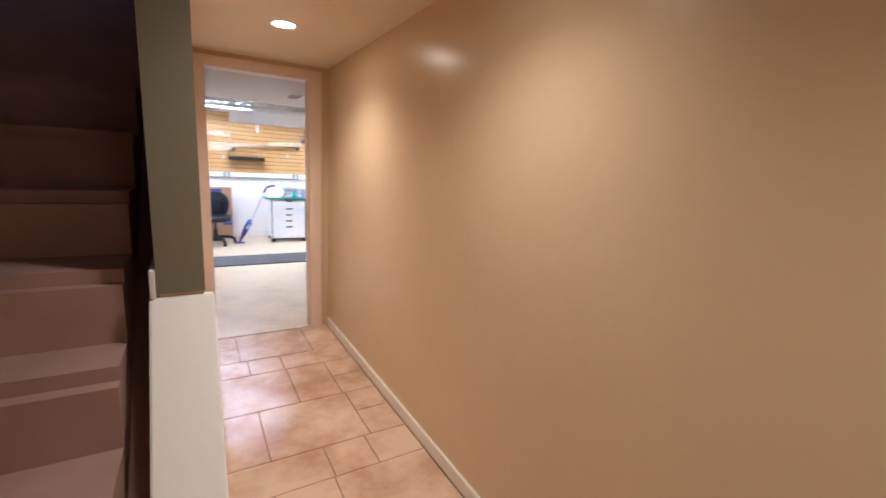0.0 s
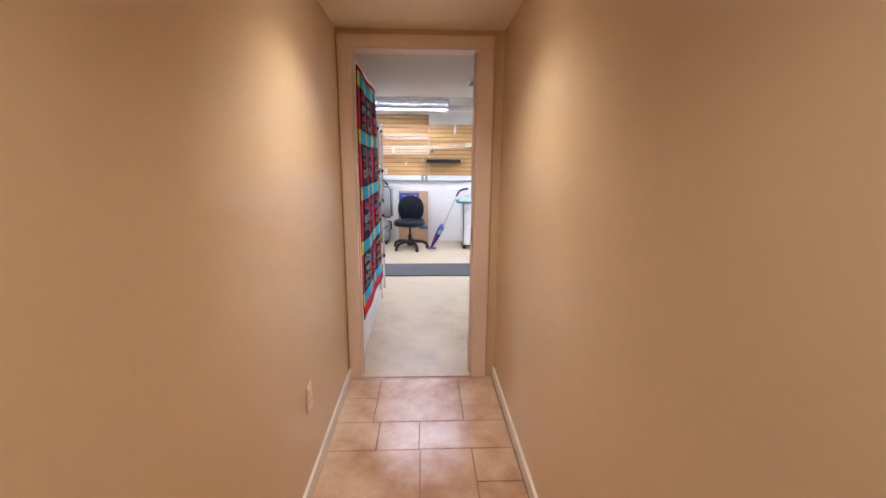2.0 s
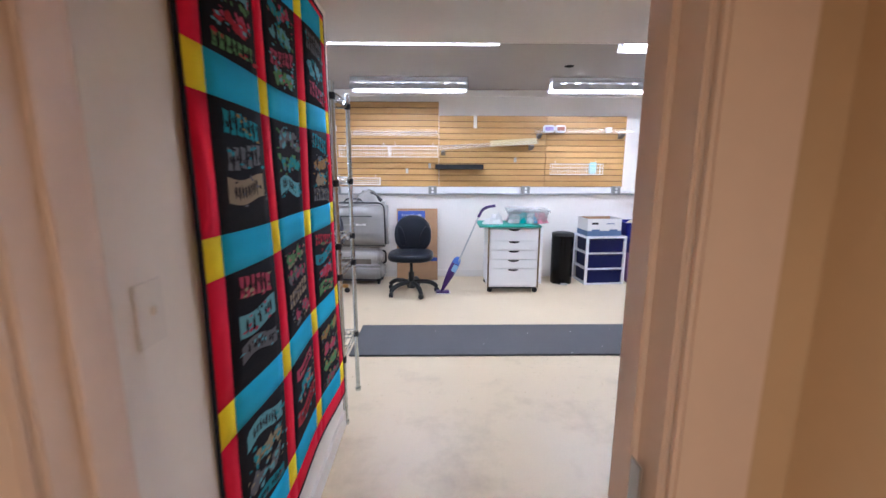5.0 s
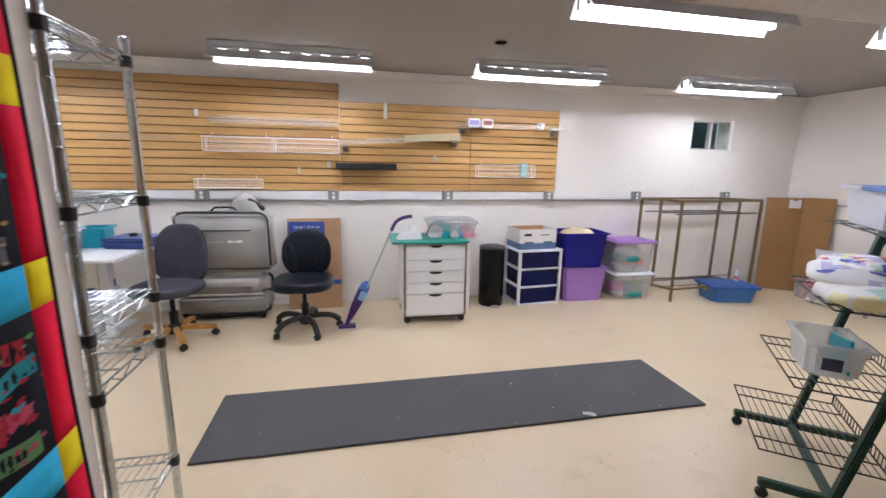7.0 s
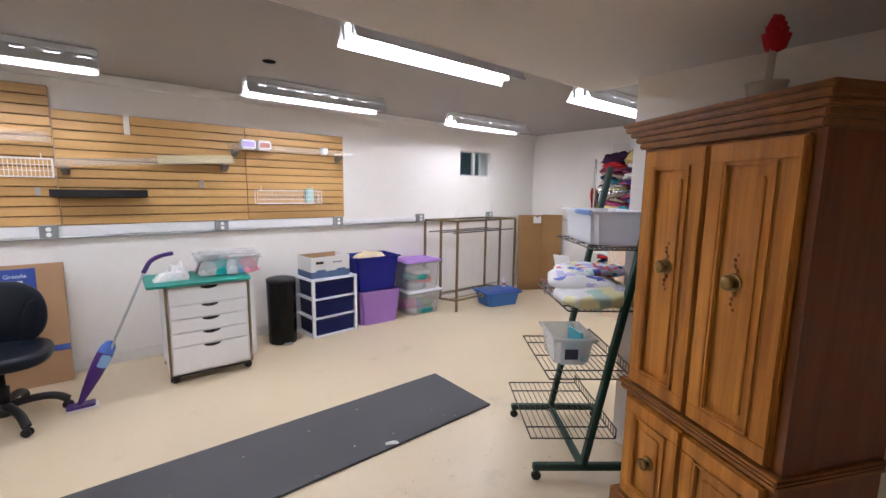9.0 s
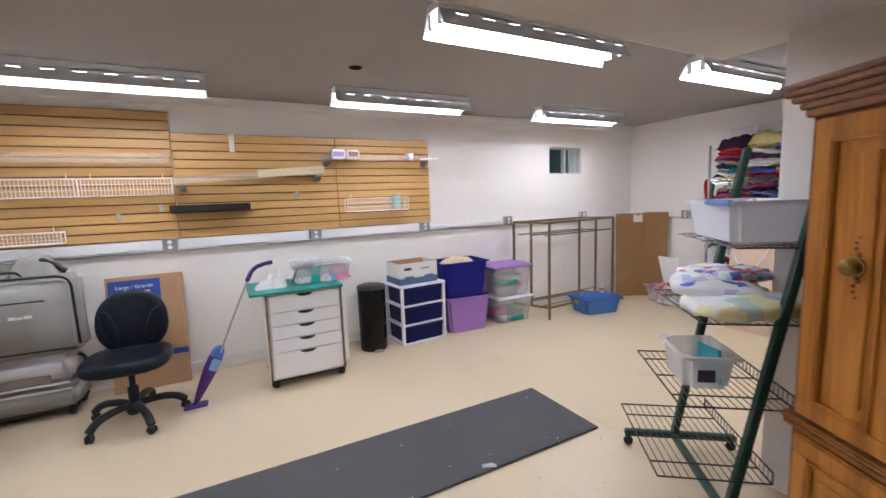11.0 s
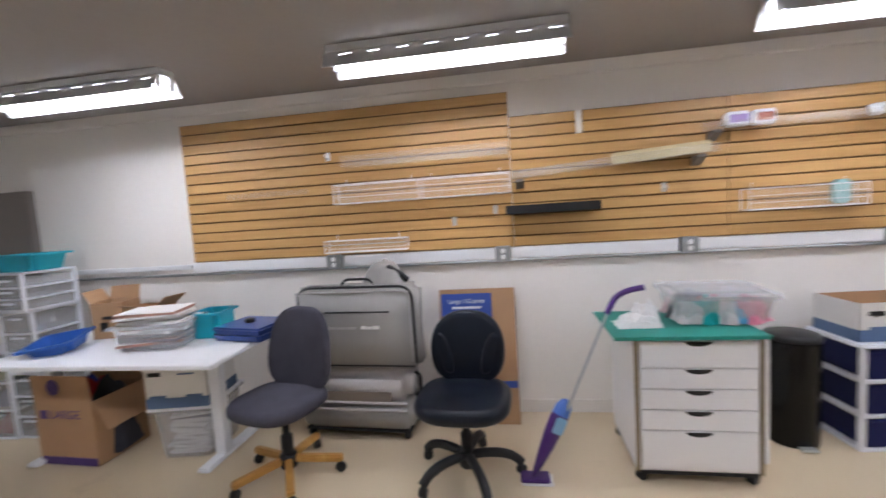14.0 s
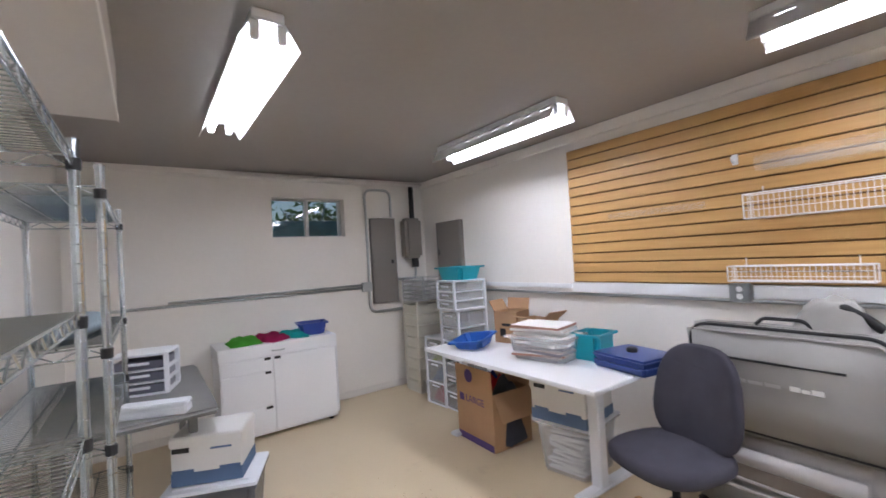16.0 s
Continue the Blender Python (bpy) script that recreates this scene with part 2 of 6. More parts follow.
def wall_with_window(name, axis, at, thick, a0, a1, z1, hole, material, label):
    """A wall with one opening, as one mesh of four blocks."""
    h0, h1, hz0, hz1 = hole
    bm = bmesh.new()
    for s0, s1, b0, b1 in ((a0, h0, 0, z1), (h1, a1, 0, z1), (h0, h1, 0, hz0), (h0, h1, hz1, z1)):
        if axis == "y":
            box(s0, s1, at, at + thick, b0, b1, 0, bm)
        else:
            box(at - thick, at, s0, s1, b0, b1, 0, bm)
    return tagged(part(name, bm, material), label, "wall", kind="structure")


WFAR = (4.475, 5.03, 1.66, 1.995)
WLEFT = (3.165, 3.90, 1.695, 2.09)
wall_with_window("wall_north", "y", YF, 0.22, XL - .22, XR + .2, ZC, WFAR, M_WALL, "white painted concrete basement wall behind the slatwall")
wall_with_window("wall_west", "x", XL, 0.22, YB, YF, ZC, WLEFT, M_WALL, "white painted concrete basement wall with small window")
slab("wall_east", (XR, XR + .2, 0.0, YF, 0, ZC), M_WALL, "white painted basement side wall")
slab("wall_inner", (XL, -0.07, YB - .12, YB, 0, ZC), M_WALL, "white painted inner wall behind the wire shelving")
slab("wall_quilt", (-0.19, -0.07, 0.12, YB - .12, 0, ZC), M_WALL, "white painted wall beside the doorway carrying a quilt")
slab("wall_partition", (2.98, 3.10, 0.12, 1.76, 0, ZC), M_WALL, "white painted partition wall behind the armoire")
slab("wall_partition_return", (3.10, XR, 1.64, 1.76, 0, ZC), M_WALL, "white painted partition wall closing the bay", "wall")
# wall between corridor and room, with the doorway
bm = bmesh.new()
box(-0.19, DX0 - .02, 0.0, 0.12, 0, ZC, 0, bm)
box(DX1 + .02, 3.10, 0.0, 0.12, 0, ZC, 0, bm)
box(DX0 - .02, DX1 + .02, 0.0, 0.12, DZ + .02, ZC, 0, bm)
tagged(part("wall_doorway", bm, M_TAN), "tan painted corridor end wall around the doorway", "wall", kind="structure")
slab("wall_doorway_room_face", (DX1 + .09, 2.98, 0.12, 0.126, 0, ZC), M_WALL, "white painted room side of the doorway wall", "wall")
slab("ceiling", (XL - .2, XR + .2, 0.12, YF + .2, ZC, ZC + .1), M_CEIL, "off-white basement ceiling, its dimness put into a darker colour", "ceiling")
slab("ceiling_soffit", (-2.06, 3.10, 0.12, 2.085, ZS, ZC - .003), M_SOFFIT, "off-white boxed-in lower soffit near the doorway, brightened in its colour", "ceiling")
slab("trim_soffit", (-2.065, 3.10, 2.085, 2.089, ZS - .003, ZS + .018), M_WTRIM, "white corner bead along the soffit edge", "trim")

# boxed strip where the far wall meets the ceiling
slab("trim_crown", (XL, XR, YF - .045, YF - .002, ZC - .075, ZC - .002), M_WALL, "white painted boxed strip along the top of the wall", "trim", 0.006)
slab("trim_crown_west", (XL + .002, XL + .05, 1.70, YF - .05, ZC - .045, ZC - .002), M_WALL, "white painted strip under the ceiling pipes", "trim", 0.006)

# corridor
YC0 = -4.4
slab("corridor_wall_east", (CX1, CX1 + .12, YC0, 0.0, 0, 2.6), M_TAN, "glossy tan painted corridor wall lit by downlights", "wall")
slab("corridor_wall_west", (-0.21, CX0, -2.145, 0.0, 0, 2.6), M_TAN, "glossy tan painted corridor wall beside the stairs", "wall")
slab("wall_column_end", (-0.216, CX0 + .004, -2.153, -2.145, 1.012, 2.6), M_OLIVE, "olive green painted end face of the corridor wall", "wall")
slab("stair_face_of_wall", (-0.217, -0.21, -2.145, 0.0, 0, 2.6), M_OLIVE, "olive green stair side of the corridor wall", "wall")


def sloped(x0, x1, pts):
    """A prism: the outline pts in (y, z), from x0 to x1."""
    bm = bmesh.new()
    a = [bm.verts.new((x0, y, z)) for y, z in pts]
    b = [bm.verts.new((x1, y, z)) for y, z in pts]
    n = len(pts)
    bm.faces.new(a)
    bm.faces.new(b[::-1])
    for k in range(n):
        bm.faces.new((a[k], b[k], b[(k + 1) % n], a[(k + 1) % n]))
    bmesh.ops.recalc_face_normals(bm, faces=bm.faces[:])
    return bm


CAPY, CAPK = -2.145, 1.28
tagged(part("half_wall", sloped(-0.21, CX0, [(CAPY, 0), (CAPY, 0.975), (CAPY - 0.76, 0.975 - 0.76 * CAPK), (CAPY - 0.76, 0)]), M_TAN), "low sloping tan stair wall below its ledge", "wall", kind="structure")
cap = sloped(-0.235, -0.073, [(CAPY + .02, 1.0), (CAPY + .02, 0.975), (CAPY, 0.975), (CAPY - 0.76, 0.975 - 0.76 * CAPK), (CAPY - 0.77, 1.0 - 0.77 * CAPK + .012), (CAPY - .01, 1.0)])
bmesh.ops.bevel(cap, geom=cap.edges[:], offset=0.004, segments=2, affect='EDGES')
tagged(part("stair_ledge", cap, M_CAP), "white painted ledge sloping along the stair wall", "ledge", kind="structure")

slab("trim_stair_skirt", (-0.232, -0.2175, -2.16, -1.85, 1.0, 1.085), M_CAP, "white painted end of the stair skirting", "trim", 0.003)

# carpeted stairs
stairs = thing("stairs", "dark brown carpeted stairs climbing beside the corridor", "stairs", kind="structure")
noses = [(-3.16, 0.22), (-2.94, 0.43), (-2.72, 0.65), (-2.30, 0.86), (-2.09, 1.07), (-1.83, 1.275)]
while len(noses) < 18:
    noses.append((noses[-1][0] + 0.25, noses[-1][1] + 0.2))
noses = [n for n in noses if n[0] < 1.2]
for k, (y, z) in enumerate(noses):
    yb = noses[k + 1][0] + .02 if k + 1 < len(noses) else 1.4
    st = box(-1.3, -0.30, y, yb, 0, z, 0)
    es = [e for e in st.edges if all(v.co.z > z - .01 and v.co.y < y + .01 for v in e.verts)]
    bmesh.ops.bevel(st, geom=es, offset=0.04, segments=6, affect='EDGES')
    part("step", st, M_CARPET, stairs)
# Carpet-coloured wedge added to fill the dark gap beside the steps.
part("side_gap_fill", sloped(-0.30, -0.237, [(-3.1, 0), (-2.3, .52), (-1.83, .93), (1.2, 3.36), (1.2, 0)]), M_CARPET, stairs)
slab("ceiling_corridor", (-0.21, CX1, YC0, 0.0, ZH, ZH + .1), M_CCEIL, "cream corridor ceiling with recessed downlights", "ceiling")
slab("wall_corridor_south", (-1.5, CX1 + .12, YC0 - .12, YC0, 0, 4.2), M_TAN, "tan painted wall closing the corridor", "wall")
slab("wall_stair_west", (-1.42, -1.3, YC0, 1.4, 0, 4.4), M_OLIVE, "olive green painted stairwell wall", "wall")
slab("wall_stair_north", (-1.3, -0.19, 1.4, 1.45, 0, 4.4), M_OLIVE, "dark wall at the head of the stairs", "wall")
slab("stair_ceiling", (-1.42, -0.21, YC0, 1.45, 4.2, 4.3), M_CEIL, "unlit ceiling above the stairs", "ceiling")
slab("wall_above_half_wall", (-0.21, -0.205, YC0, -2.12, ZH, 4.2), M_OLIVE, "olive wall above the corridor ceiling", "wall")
slab("floor_corridor", (-1.42, CX1 + .12, YC0 - .1, 0.0, -0.12, -0.008), M_GROUT, "grout bed under travertine corridor tiles", "floor")


def baseboard(name, dims, label="white painted wooden baseboard"):
    tagged(part(name, box(*dims, 0.003), M_WTRIM), label, "baseboard", kind="structure")


baseboard("baseboard_east", (CX1 - .014, CX1, YC0, -0.012, 0, 0.075))
baseboard("baseboard_west", (CX0, CX0 + .014, -3.25, -0.012, 0, 0.075))
baseboard("baseboard_quilt", (-0.07, -0.056, 0.14, YB, 0, 0.09))
baseboard("baseboard_north_a", (XL, -1.0, YF - .014, YF, 0, 0.09))
baseboard("baseboard_north_b", (-1.0, XR, YF - .014, YF, 0, 0.09))
baseboard("baseboard_west_room", (XL, XL + .012, YB, YF - .014, 0, 0.07))
baseboard("baseboard_east_room", (XR - .012, XR, 1.76, YF - .014, 0, 0.07))

# door casing and jambs
casing = thing("door_casing", "cream painted wooden door casing with latch plate", "door casing", kind="structure")
part("jamb", box(DX0 - .02, DX0, -0.002, 0.125, 0, DZ, 0.003), M_CREAM, casing)
part("jamb", box(DX1, DX1 + .02, -0.002, 0.125, 0, DZ, 0.003), M_CREAM, casing)
part("head_jamb", box(DX0 - .02, DX1 + .02, -0.002, 0.125, DZ, DZ + .02, 0.003), M_CREAM, casing)
part("architrave", box(DX0 - .076, DX0 - .006, -0.018, -0.001, 0, DZ + .006, 0.005), M_CREAM, casing)
part("architrave", box(DX1 + .006, DX1 + .098, -0.018, -0.001, 0, DZ + .006, 0.005), M_CREAM, casing)
part("head_architrave", box(DX0 - .076, DX1 + .098, -0.018, -0.001, DZ + .006, DZ + .072, 0.005), M_CREAM, casing)
part("architrave", box(DX0 - .05, DX0 - .006, 0.126, 0.14, 0, DZ + .006, 0.004), M_CREAM, casing)
part("architrave", box(DX1 + .006, DX1 + .08, 0.127, 0.142, 0, DZ + .006, 0.004), M_CREAM, casing)
part("door_stop", box(DX0, DX0 + .01, 0.05, 0.085, 0, DZ, 0.002), M_CREAM, casing)
part("door_stop", box(DX1 - .01, DX1, 0.05, 0.085, 0, DZ, 0.002), M_CREAM, casing)
part("strike_plate", box(DX1 - .0125, DX1 - .0095, 0.02, 0.045, 0.93, 1.0), M_STEEL, casing, "dull brass strike plate")
slab("threshold", (DX0, DX1, -0.01, 0.13, 0.0005, 0.006), M_FLOOR, "worn beige doorway threshold strip", "threshold", 0.002)


# ---------- lamps ----------
def shop_light():
    lamp = thing("fluorescent_light", "two-tube white fluorescent shop light with slotted reflector on ceiling", "ceiling light", group="fluorescent ceiling lights")
    L = 1.22
    part("housing", box(-L / 2, L / 2, -0.055, 0.055, -0.038, 0.0, 0.004), M_FIX, lamp)
    def prof(y):
        a = abs(y)
        return -0.040 if a < 0.058 else -0.040 - (a - 0.058) * 1.75
    bm = bmesh.new()
    strips = [(-0.058, 0.058)]
    for s in (-1, 1):
        for a, b in ((0.058, 0.069), (0.0712, 0.105)):
            strips.append((s * a, s * b) if s > 0 else (s * b, s * a))
    for y0, y1 in strips:
        box(-L / 2, L / 2, y0, y1, -0.0012, 0, 0, bm)
    for s in (-1, 1):
        y0, y1 = sorted((s * 0.069, s * 0.0712))
        x = -L / 2
        while x < L / 2 - 0.02:
            box(x, min(x + 0.085, L / 2), y0, y1, -0.0012, 0, 0, bm)
            x += 0.148
    for v in bm.verts:
        v.co.z += prof(v.co.y)
    for s in (-1, 1):
        box(-L / 2, L / 2, s * 0.105 - 0.001, s * 0.105 + 0.001, prof(0.105) - 0.008, prof(0.105), 0, bm)
    part("reflector", bm, M_REFL, lamp)
    for s in (-1, 1):
        part("tube", rod((-L / 2 + 0.03, s * 0.046, -0.080), (L / 2 - 0.03, s * 0.046, -0.080), 0.016, n=12), M_TUBE, lamp, "glowing white fluorescent tube", smooth=True)
        for e in (-1, 1):
            part("lamp_holder", box(e * (L / 2 - 0.018) - .011, e * (L / 2 - 0.018) + .011, s * 0.046 - .016, s * 0.046 + .016, -0.106, -0.040, 0.003), M_FIX, lamp)
    return lamp


first = shop_light()
first.matrix_basis = pose(0.155, 4.20, ZC)
for lx, ly in ((-2.02, 4.19), (2.25, 4.20), (4.36, 4.25), (-1.96, 2.54), (0.25, 2.45), (2.32, 2.60), (4.30, 2.60)):
    copy_thing(first, pose(lx, ly, ZC))

M_SPOT = glow("warm_lamp_lens", WARM, 30.0)


def downlight(x, y, power):
    d = thing("downlight", "round white recessed downlight glowing warm in corridor ceiling", "recessed light", pose(x, y, ZH), group="corridor downlights")
    part("trim_ring", lathe([(0.055, -0.002), (0.058, -0.006), (0.082, -0.005), (0.086, 0.0)], 28, cap=False), M_FIX, d, smooth=True)
    part("lens", lathe([(0.0005, -0.003), (0.056, -0.003)], 28, cap=False), M_SPOT, d)
    sp = bpy.data.lights.new("downlight_beam", 'SPOT')
    sp.energy, sp.color, sp.spot_size, sp.spot_blend, sp.shadow_soft_size = power, WARM, radians(134), 1.0, 0.05
    ob = new("downlight_beam", sp)
    ob.parent = d
    ob.matrix_basis = pose(0, 0, -0.02)
    return d


for dx, dy, share in ((0.355, -0.945, 1.12), (0.355, -2.55, 0.72), (0.355, -4.0, 0.8)):
    downlight(dx, dy, share * SPOT_POWER)

# ---------- slatwall ----------
def slatwall(name, x0, x1, z0, z1, n, label, notch=None):
    w = thing(name, label, "slatwall", pose(0, YF, 0), group="slatwall panels")
    part("backing_board", box(x0, x1, -0.012, -0.002, z0, z1), M_GROOVE, w, "dark groove board")
    h = (z1 - z0) / n
    bm = box(x0, x1, -0.024, -0.012, 0.0045, h - 0.0045, 0.0025, seg=1)
    me = None
    for k in range(n):
        a, b = z0 + k * h, z0 + (k + 1) * h
        cut = notch and b > notch[2] + 0.01
        if cut:
            for s0, s1 in ((x0, notch[0]), (notch[1], x1)):
                part("slat", box(s0, s1, -0.024, -0.012, a + .0045, b - .0045, 0.0025, seg=1), M_SLAT, w)
            continue
        if me is None:
            s = part("slat", bm, M_SLAT, w)
            me = s.data
        else:
            s = new("slat", me)
            s.parent = w
        s.matrix_basis = pose(0, 0, a)
    return w


slatwall("slatwall", -1.925, 0.468, 1.161, 2.176, 14, "tall maple-coloured slatwall panel with dark horizontal grooves")
slatwall("slatwall", 0.472, 1.788, 1.161, 2.016, 12, "lower maple-coloured slatwall panel with a notch at its top", notch=(0.892, 0.937, 1.89))
slatwall("slatwall", 1.792, 2.775, 1.161, 2.016, 12, "maple-coloured slatwall panel ending at bare white wall")
slab("trim_notch_strip", (0.894, 0.935, YF - .02, YF - .012, 1.87, 2.026), M_WTRIM, "white strip in the slatwall notch", "trim")

# raceway, conduit and outlets along the walls
race = thing("cable_raceway", "white metal cable raceway running along the wall under slatwall", "raceway", pose(0, YF, 0.012))
for k, (a, b) in enumerate(((-1.95, -0.86), (-0.75, 0.337), (0.446, 1.50), (1.61, 2.643), (2.752, 3.74))):
    part("cover", box(a, b, -0.022, -0.002, 1.072 if k < 4 else 1.075, 1.144 if k < 4 else 1.12, 0.004), M_RACE, race)
part("slim_cover", box(3.85, XR - .01, -0.016, -0.002, 1.075, 1.10, 0.003), M_RACE, race)
part("slim_cover", box(-3.0, -1.96, -0.018, -0.002, 1.098, 1.135, 0.003), M_RACE, race)
part("conduit", wires(bmesh.new(), [((-3.1, -0.022, 1.058), (4.9, -0.022, 1.058))], 0.0105, 10), M_STEEL, race, "grey steel conduit", smooth=True)


def outlet(x, y, z, rz=0):
    o = thing("outlet_box", "galvanised steel outlet box with white double socket", "electrical outlet", pose(x, y, z, 0, 0, rz), group="wall outlets")
    part("box", box(-0.052, 0.052, -0.048, -0.0, -0.052, 0.052, 0.005), M_STEEL, o)
    part("cover_plate", box(-0.050, 0.050, -0.053, -0.048, -0.050, 0.050, 0.002), M_OUTLET, o)
    for s in (-1, 1):
        part("socket", lathe([(0.0005, 0.004), (0.015, 0.004), (0.0165, 0.0)], 14, cap=False), M_RACE, o, "white socket").matrix_basis = pose(0, -0.053, s * 0.02, 90)
    return o


o1 = outlet(-0.805, YF - .002, 1.118)
for x in (0.391, 1.556, 2.697, 3.795, 5.02):
    copy_thing(o1, pose(x, YF - .002, 1.118))
copy_thing(o1, pose(XR - .002, 4.05, 1.10, 0, 0, -90))
econd = thing("conduit_run", "thin grey conduit running along the side wall", "conduit", pose(XR, 0, 0))
part("pipe", wires(bmesh.new(), [((-0.02, 1.75, 1.06), (-0.02, 4.85, 1.06))], 0.009, 8), M_STEEL, econd)
lc = thing("conduit_pair", "two grey steel conduits with elbows along the side wall", "conduit", pose(XL, 0, 0))
part("pipe", wires(bmesh.new(), [((0.022, 1.6, 1.135), (0.022, 4.08, 1.135))], 0.012, 10), M_STEEL, lc, smooth=True)
part("pipe", wires(bmesh.new(), [((0.022, 2.3, 1.165), (0.022, 4.08, 1.165))], 0.010, 10), M_STEEL, lc, smooth=True)
part("junction_box", box(0.0, 0.05, 4.05, 4.16, 1.09, 1.19, 0.006), M_STEEL, lc)


def bent(pts, r, seg=6):
    """A pipe bent through points, with rounded corners."""
    out = [Vector(pts[0])]
    for a, b, c in zip(pts, pts[1:], pts[2:]):
        a, b, c = Vector(a), Vector(b), Vector(c)
        k = min(0.09, (a - b).length / 2, (c - b).length / 2)
        p, q = b + (a - b).normalized() * k, b + (c - b).normalized() * k
        for i in range(seg + 1):
            t = i / seg
            out.append((1 - t) ** 2 * p + 2 * t * (1 - t) * b + t * t * q)
    out.append(Vector(pts[-1]))
    cu = bpy.data.curves.new("pipe", 'CURVE')
    cu.dimensions = '3D'
    cu.bevel_depth, cu.bevel_resolution = r, 2
    sp = cu.splines.new('POLY')
    sp.points.add(len(out) - 1)
    for v, p in zip(sp.points, out):
        v.co = (*p, 1)
    tmp = bpy.data.objects.new("tmp_pipe", cu)
    scene.collection.objects.link(tmp)
    me = bpy.data.meshes.new_from_object(tmp.evaluated_get(bpy.context.evaluated_depsgraph_get()))
    bpy.data.objects.remove(tmp)
    bm = bmesh.new()
    bm.from_mesh(me)
    bpy.data.meshes.remove(me)
    return bm


part("bent_pipe", bent([(0.03, 4.13, 1.19), (0.03, 4.13, 2.20), (0.03, 4.44, 2.20), (0.03, 4.44, 1.9)], 0.013), M_STEEL, lc, smooth=True)
part("bent_pipe", bent([(0.03, 4.13, 1.09), (0.03, 4.13, 0.86), (0.03, 4.62, 0.86)], 0.016), M_STEEL, lc, smooth=True)
for k in range(3):
    part("ceiling_pipe", wires(bmesh.new(), [((0.03 + 0.05 * k, 2.2 + .5 * k, 2.262), (0.03 + 0.05 * k, 4.8, 2.262))], 0.016, 8), M_WTRIM, lc, "white painted ceiling pipe", smooth=True)

# electrical panels and water heater in the corner
pn = thing("electrical_panel", "grey steel electrical panel door on the wall", "electrical panel", pose(XL, 0, 0))
part("body", box(0.001, 0.05, 4.175, 4.475, 0.95, 1.885, 0.004), M_GREYP, pn)
part("door", box(0.05, 0.058, 4.19, 4.46, 0.97, 1.865, 0.003), M_GREYP, pn)
part("latch", box(0.058, 0.066, 4.40, 4.43, 1.38, 1.42, 0.002), M_BLACK, pn)
p2 = thing("electrical_panel", "small grey steel breaker panel on the wall", "electrical panel", pose(0, YF, 0))
part("body", box(-3.74, -3.30, -0.05, -0.001, 1.10, 1.80, 0.004), M_GREYP, p2)
part("door", box(-3.725, -3.315, -0.058, -0.05, 1.12, 1.78, 0.003), M_GREYP, p2)
part("latch", box(-3.69, -3.67, -0.064, -0.058, 1.44, 1.50, 0.002), M_BLACK, p2)
hw = thing("meter_box", "grey wall-mounted utility box with black pipe above", "utility box", pose(XL, 0, 0))
part("body", box(0.001, 0.16, 4.555, 4.77, 1.42, 1.88, 0.03), M_GREYP, hw)
part("black_pipe", rod((0.06, 4.70, 1.86), (0.06, 4.70, 2.29), 0.028, n=12), M_BLACK, hw, "black pipe to ceiling")
part("neck", rod((0.08, 4.70, 1.32), (0.08, 4.70, 1.42), 0.04, n=12), M_BLACK, hw)
part("conduit", bent([(0.08, 4.70, 1.32), (0.08, 4.70, 1.20), (0.08, 4.5, 1.20), (0.03, 4.5, 1.20)], 0.014), M_STEEL, hw)

# ---------- windows ----------
M_FRAME = mat("white_vinyl_frame", (0.62, 0.62, 0.60), 0.4, var=0.03)


def window(name, w, h, m, label):
    win = thing(name, label, "window", m, kind="structure")
    fr = bmesh.new()
    t = 0.016
    box(-w / 2, w / 2, -0.03, 0.03, -h / 2, -h / 2 + t, 0.003, fr)
    box(-w / 2, w / 2, -0.03, 0.03, h / 2 - t, h / 2, 0.003, fr)
    box(-w / 2, -w / 2 + t, -0.03, 0.03, -h / 2 + t, h / 2 - t, 0.003, fr)
    box(w / 2 - t, w / 2, -0.03, 0.03, -h / 2 + t, h / 2 - t, 0.003, fr)
    part("window_frame", fr, M_FRAME, win)
    part("mullion", box(-0.018, 0.018, -0.024, 0.028, -h / 2 + t, h / 2 - t, 0.003), M_FRAME, win)
    for s in (-1, 1):
        p = part("pane", box(min(s * .018, s * (w / 2 - t)), max(s * .018, s * (w / 2 - t)), -0.003, 0.003, -h / 2 + t, h / 2 - t), M_GLASS, win)
        p.visible_shadow = False
    return win


window("window_1", WFAR[1] - WFAR[0], WFAR[3] - WFAR[2], pose((WFAR[0] + WFAR[1]) / 2, YF + .05, (WFAR[2] + WFAR[3]) / 2), "small two-pane basement window with white frame")
window("window_2", WLEFT[1] - WLEFT[0], WLEFT[3] - WLEFT[2], pose(XL - .13, (WLEFT[0] + WLEFT[1]) / 2, (WLEFT[2] + WLEFT[3]) / 2, 0, 0, 90), "small sliding basement window with white frame")

# Teal chosen to tint the panes as they look from inside.
M_WELL = mat("teal_outdoor_tint", (0.10, 0.22, 0.24), 0.9, var=0.3, big=4)
M_GRASS = mat("lawn", (0.05, 0.09, 0.03), 0.9, var=0.4)
M_LEAF = mat("shrub_leaf", (0.07, 0.16, 0.035), 0.6, var=0.3)
# Added walls: the tall one hides the sky to darken its window.
for nm, dims in (("window_well", (WFAR[0] - .3, WFAR[1] + .3, YF + .55, YF + .65, 1.2, 2.9)), ("window_well_side", (XL - 1.25, XL - 1.15, 2.7, 4.4, 1.2, 1.98))):
    slab(nm, dims, M_WELL, "teal wall added outside the basement window to tint its panes", "window well")
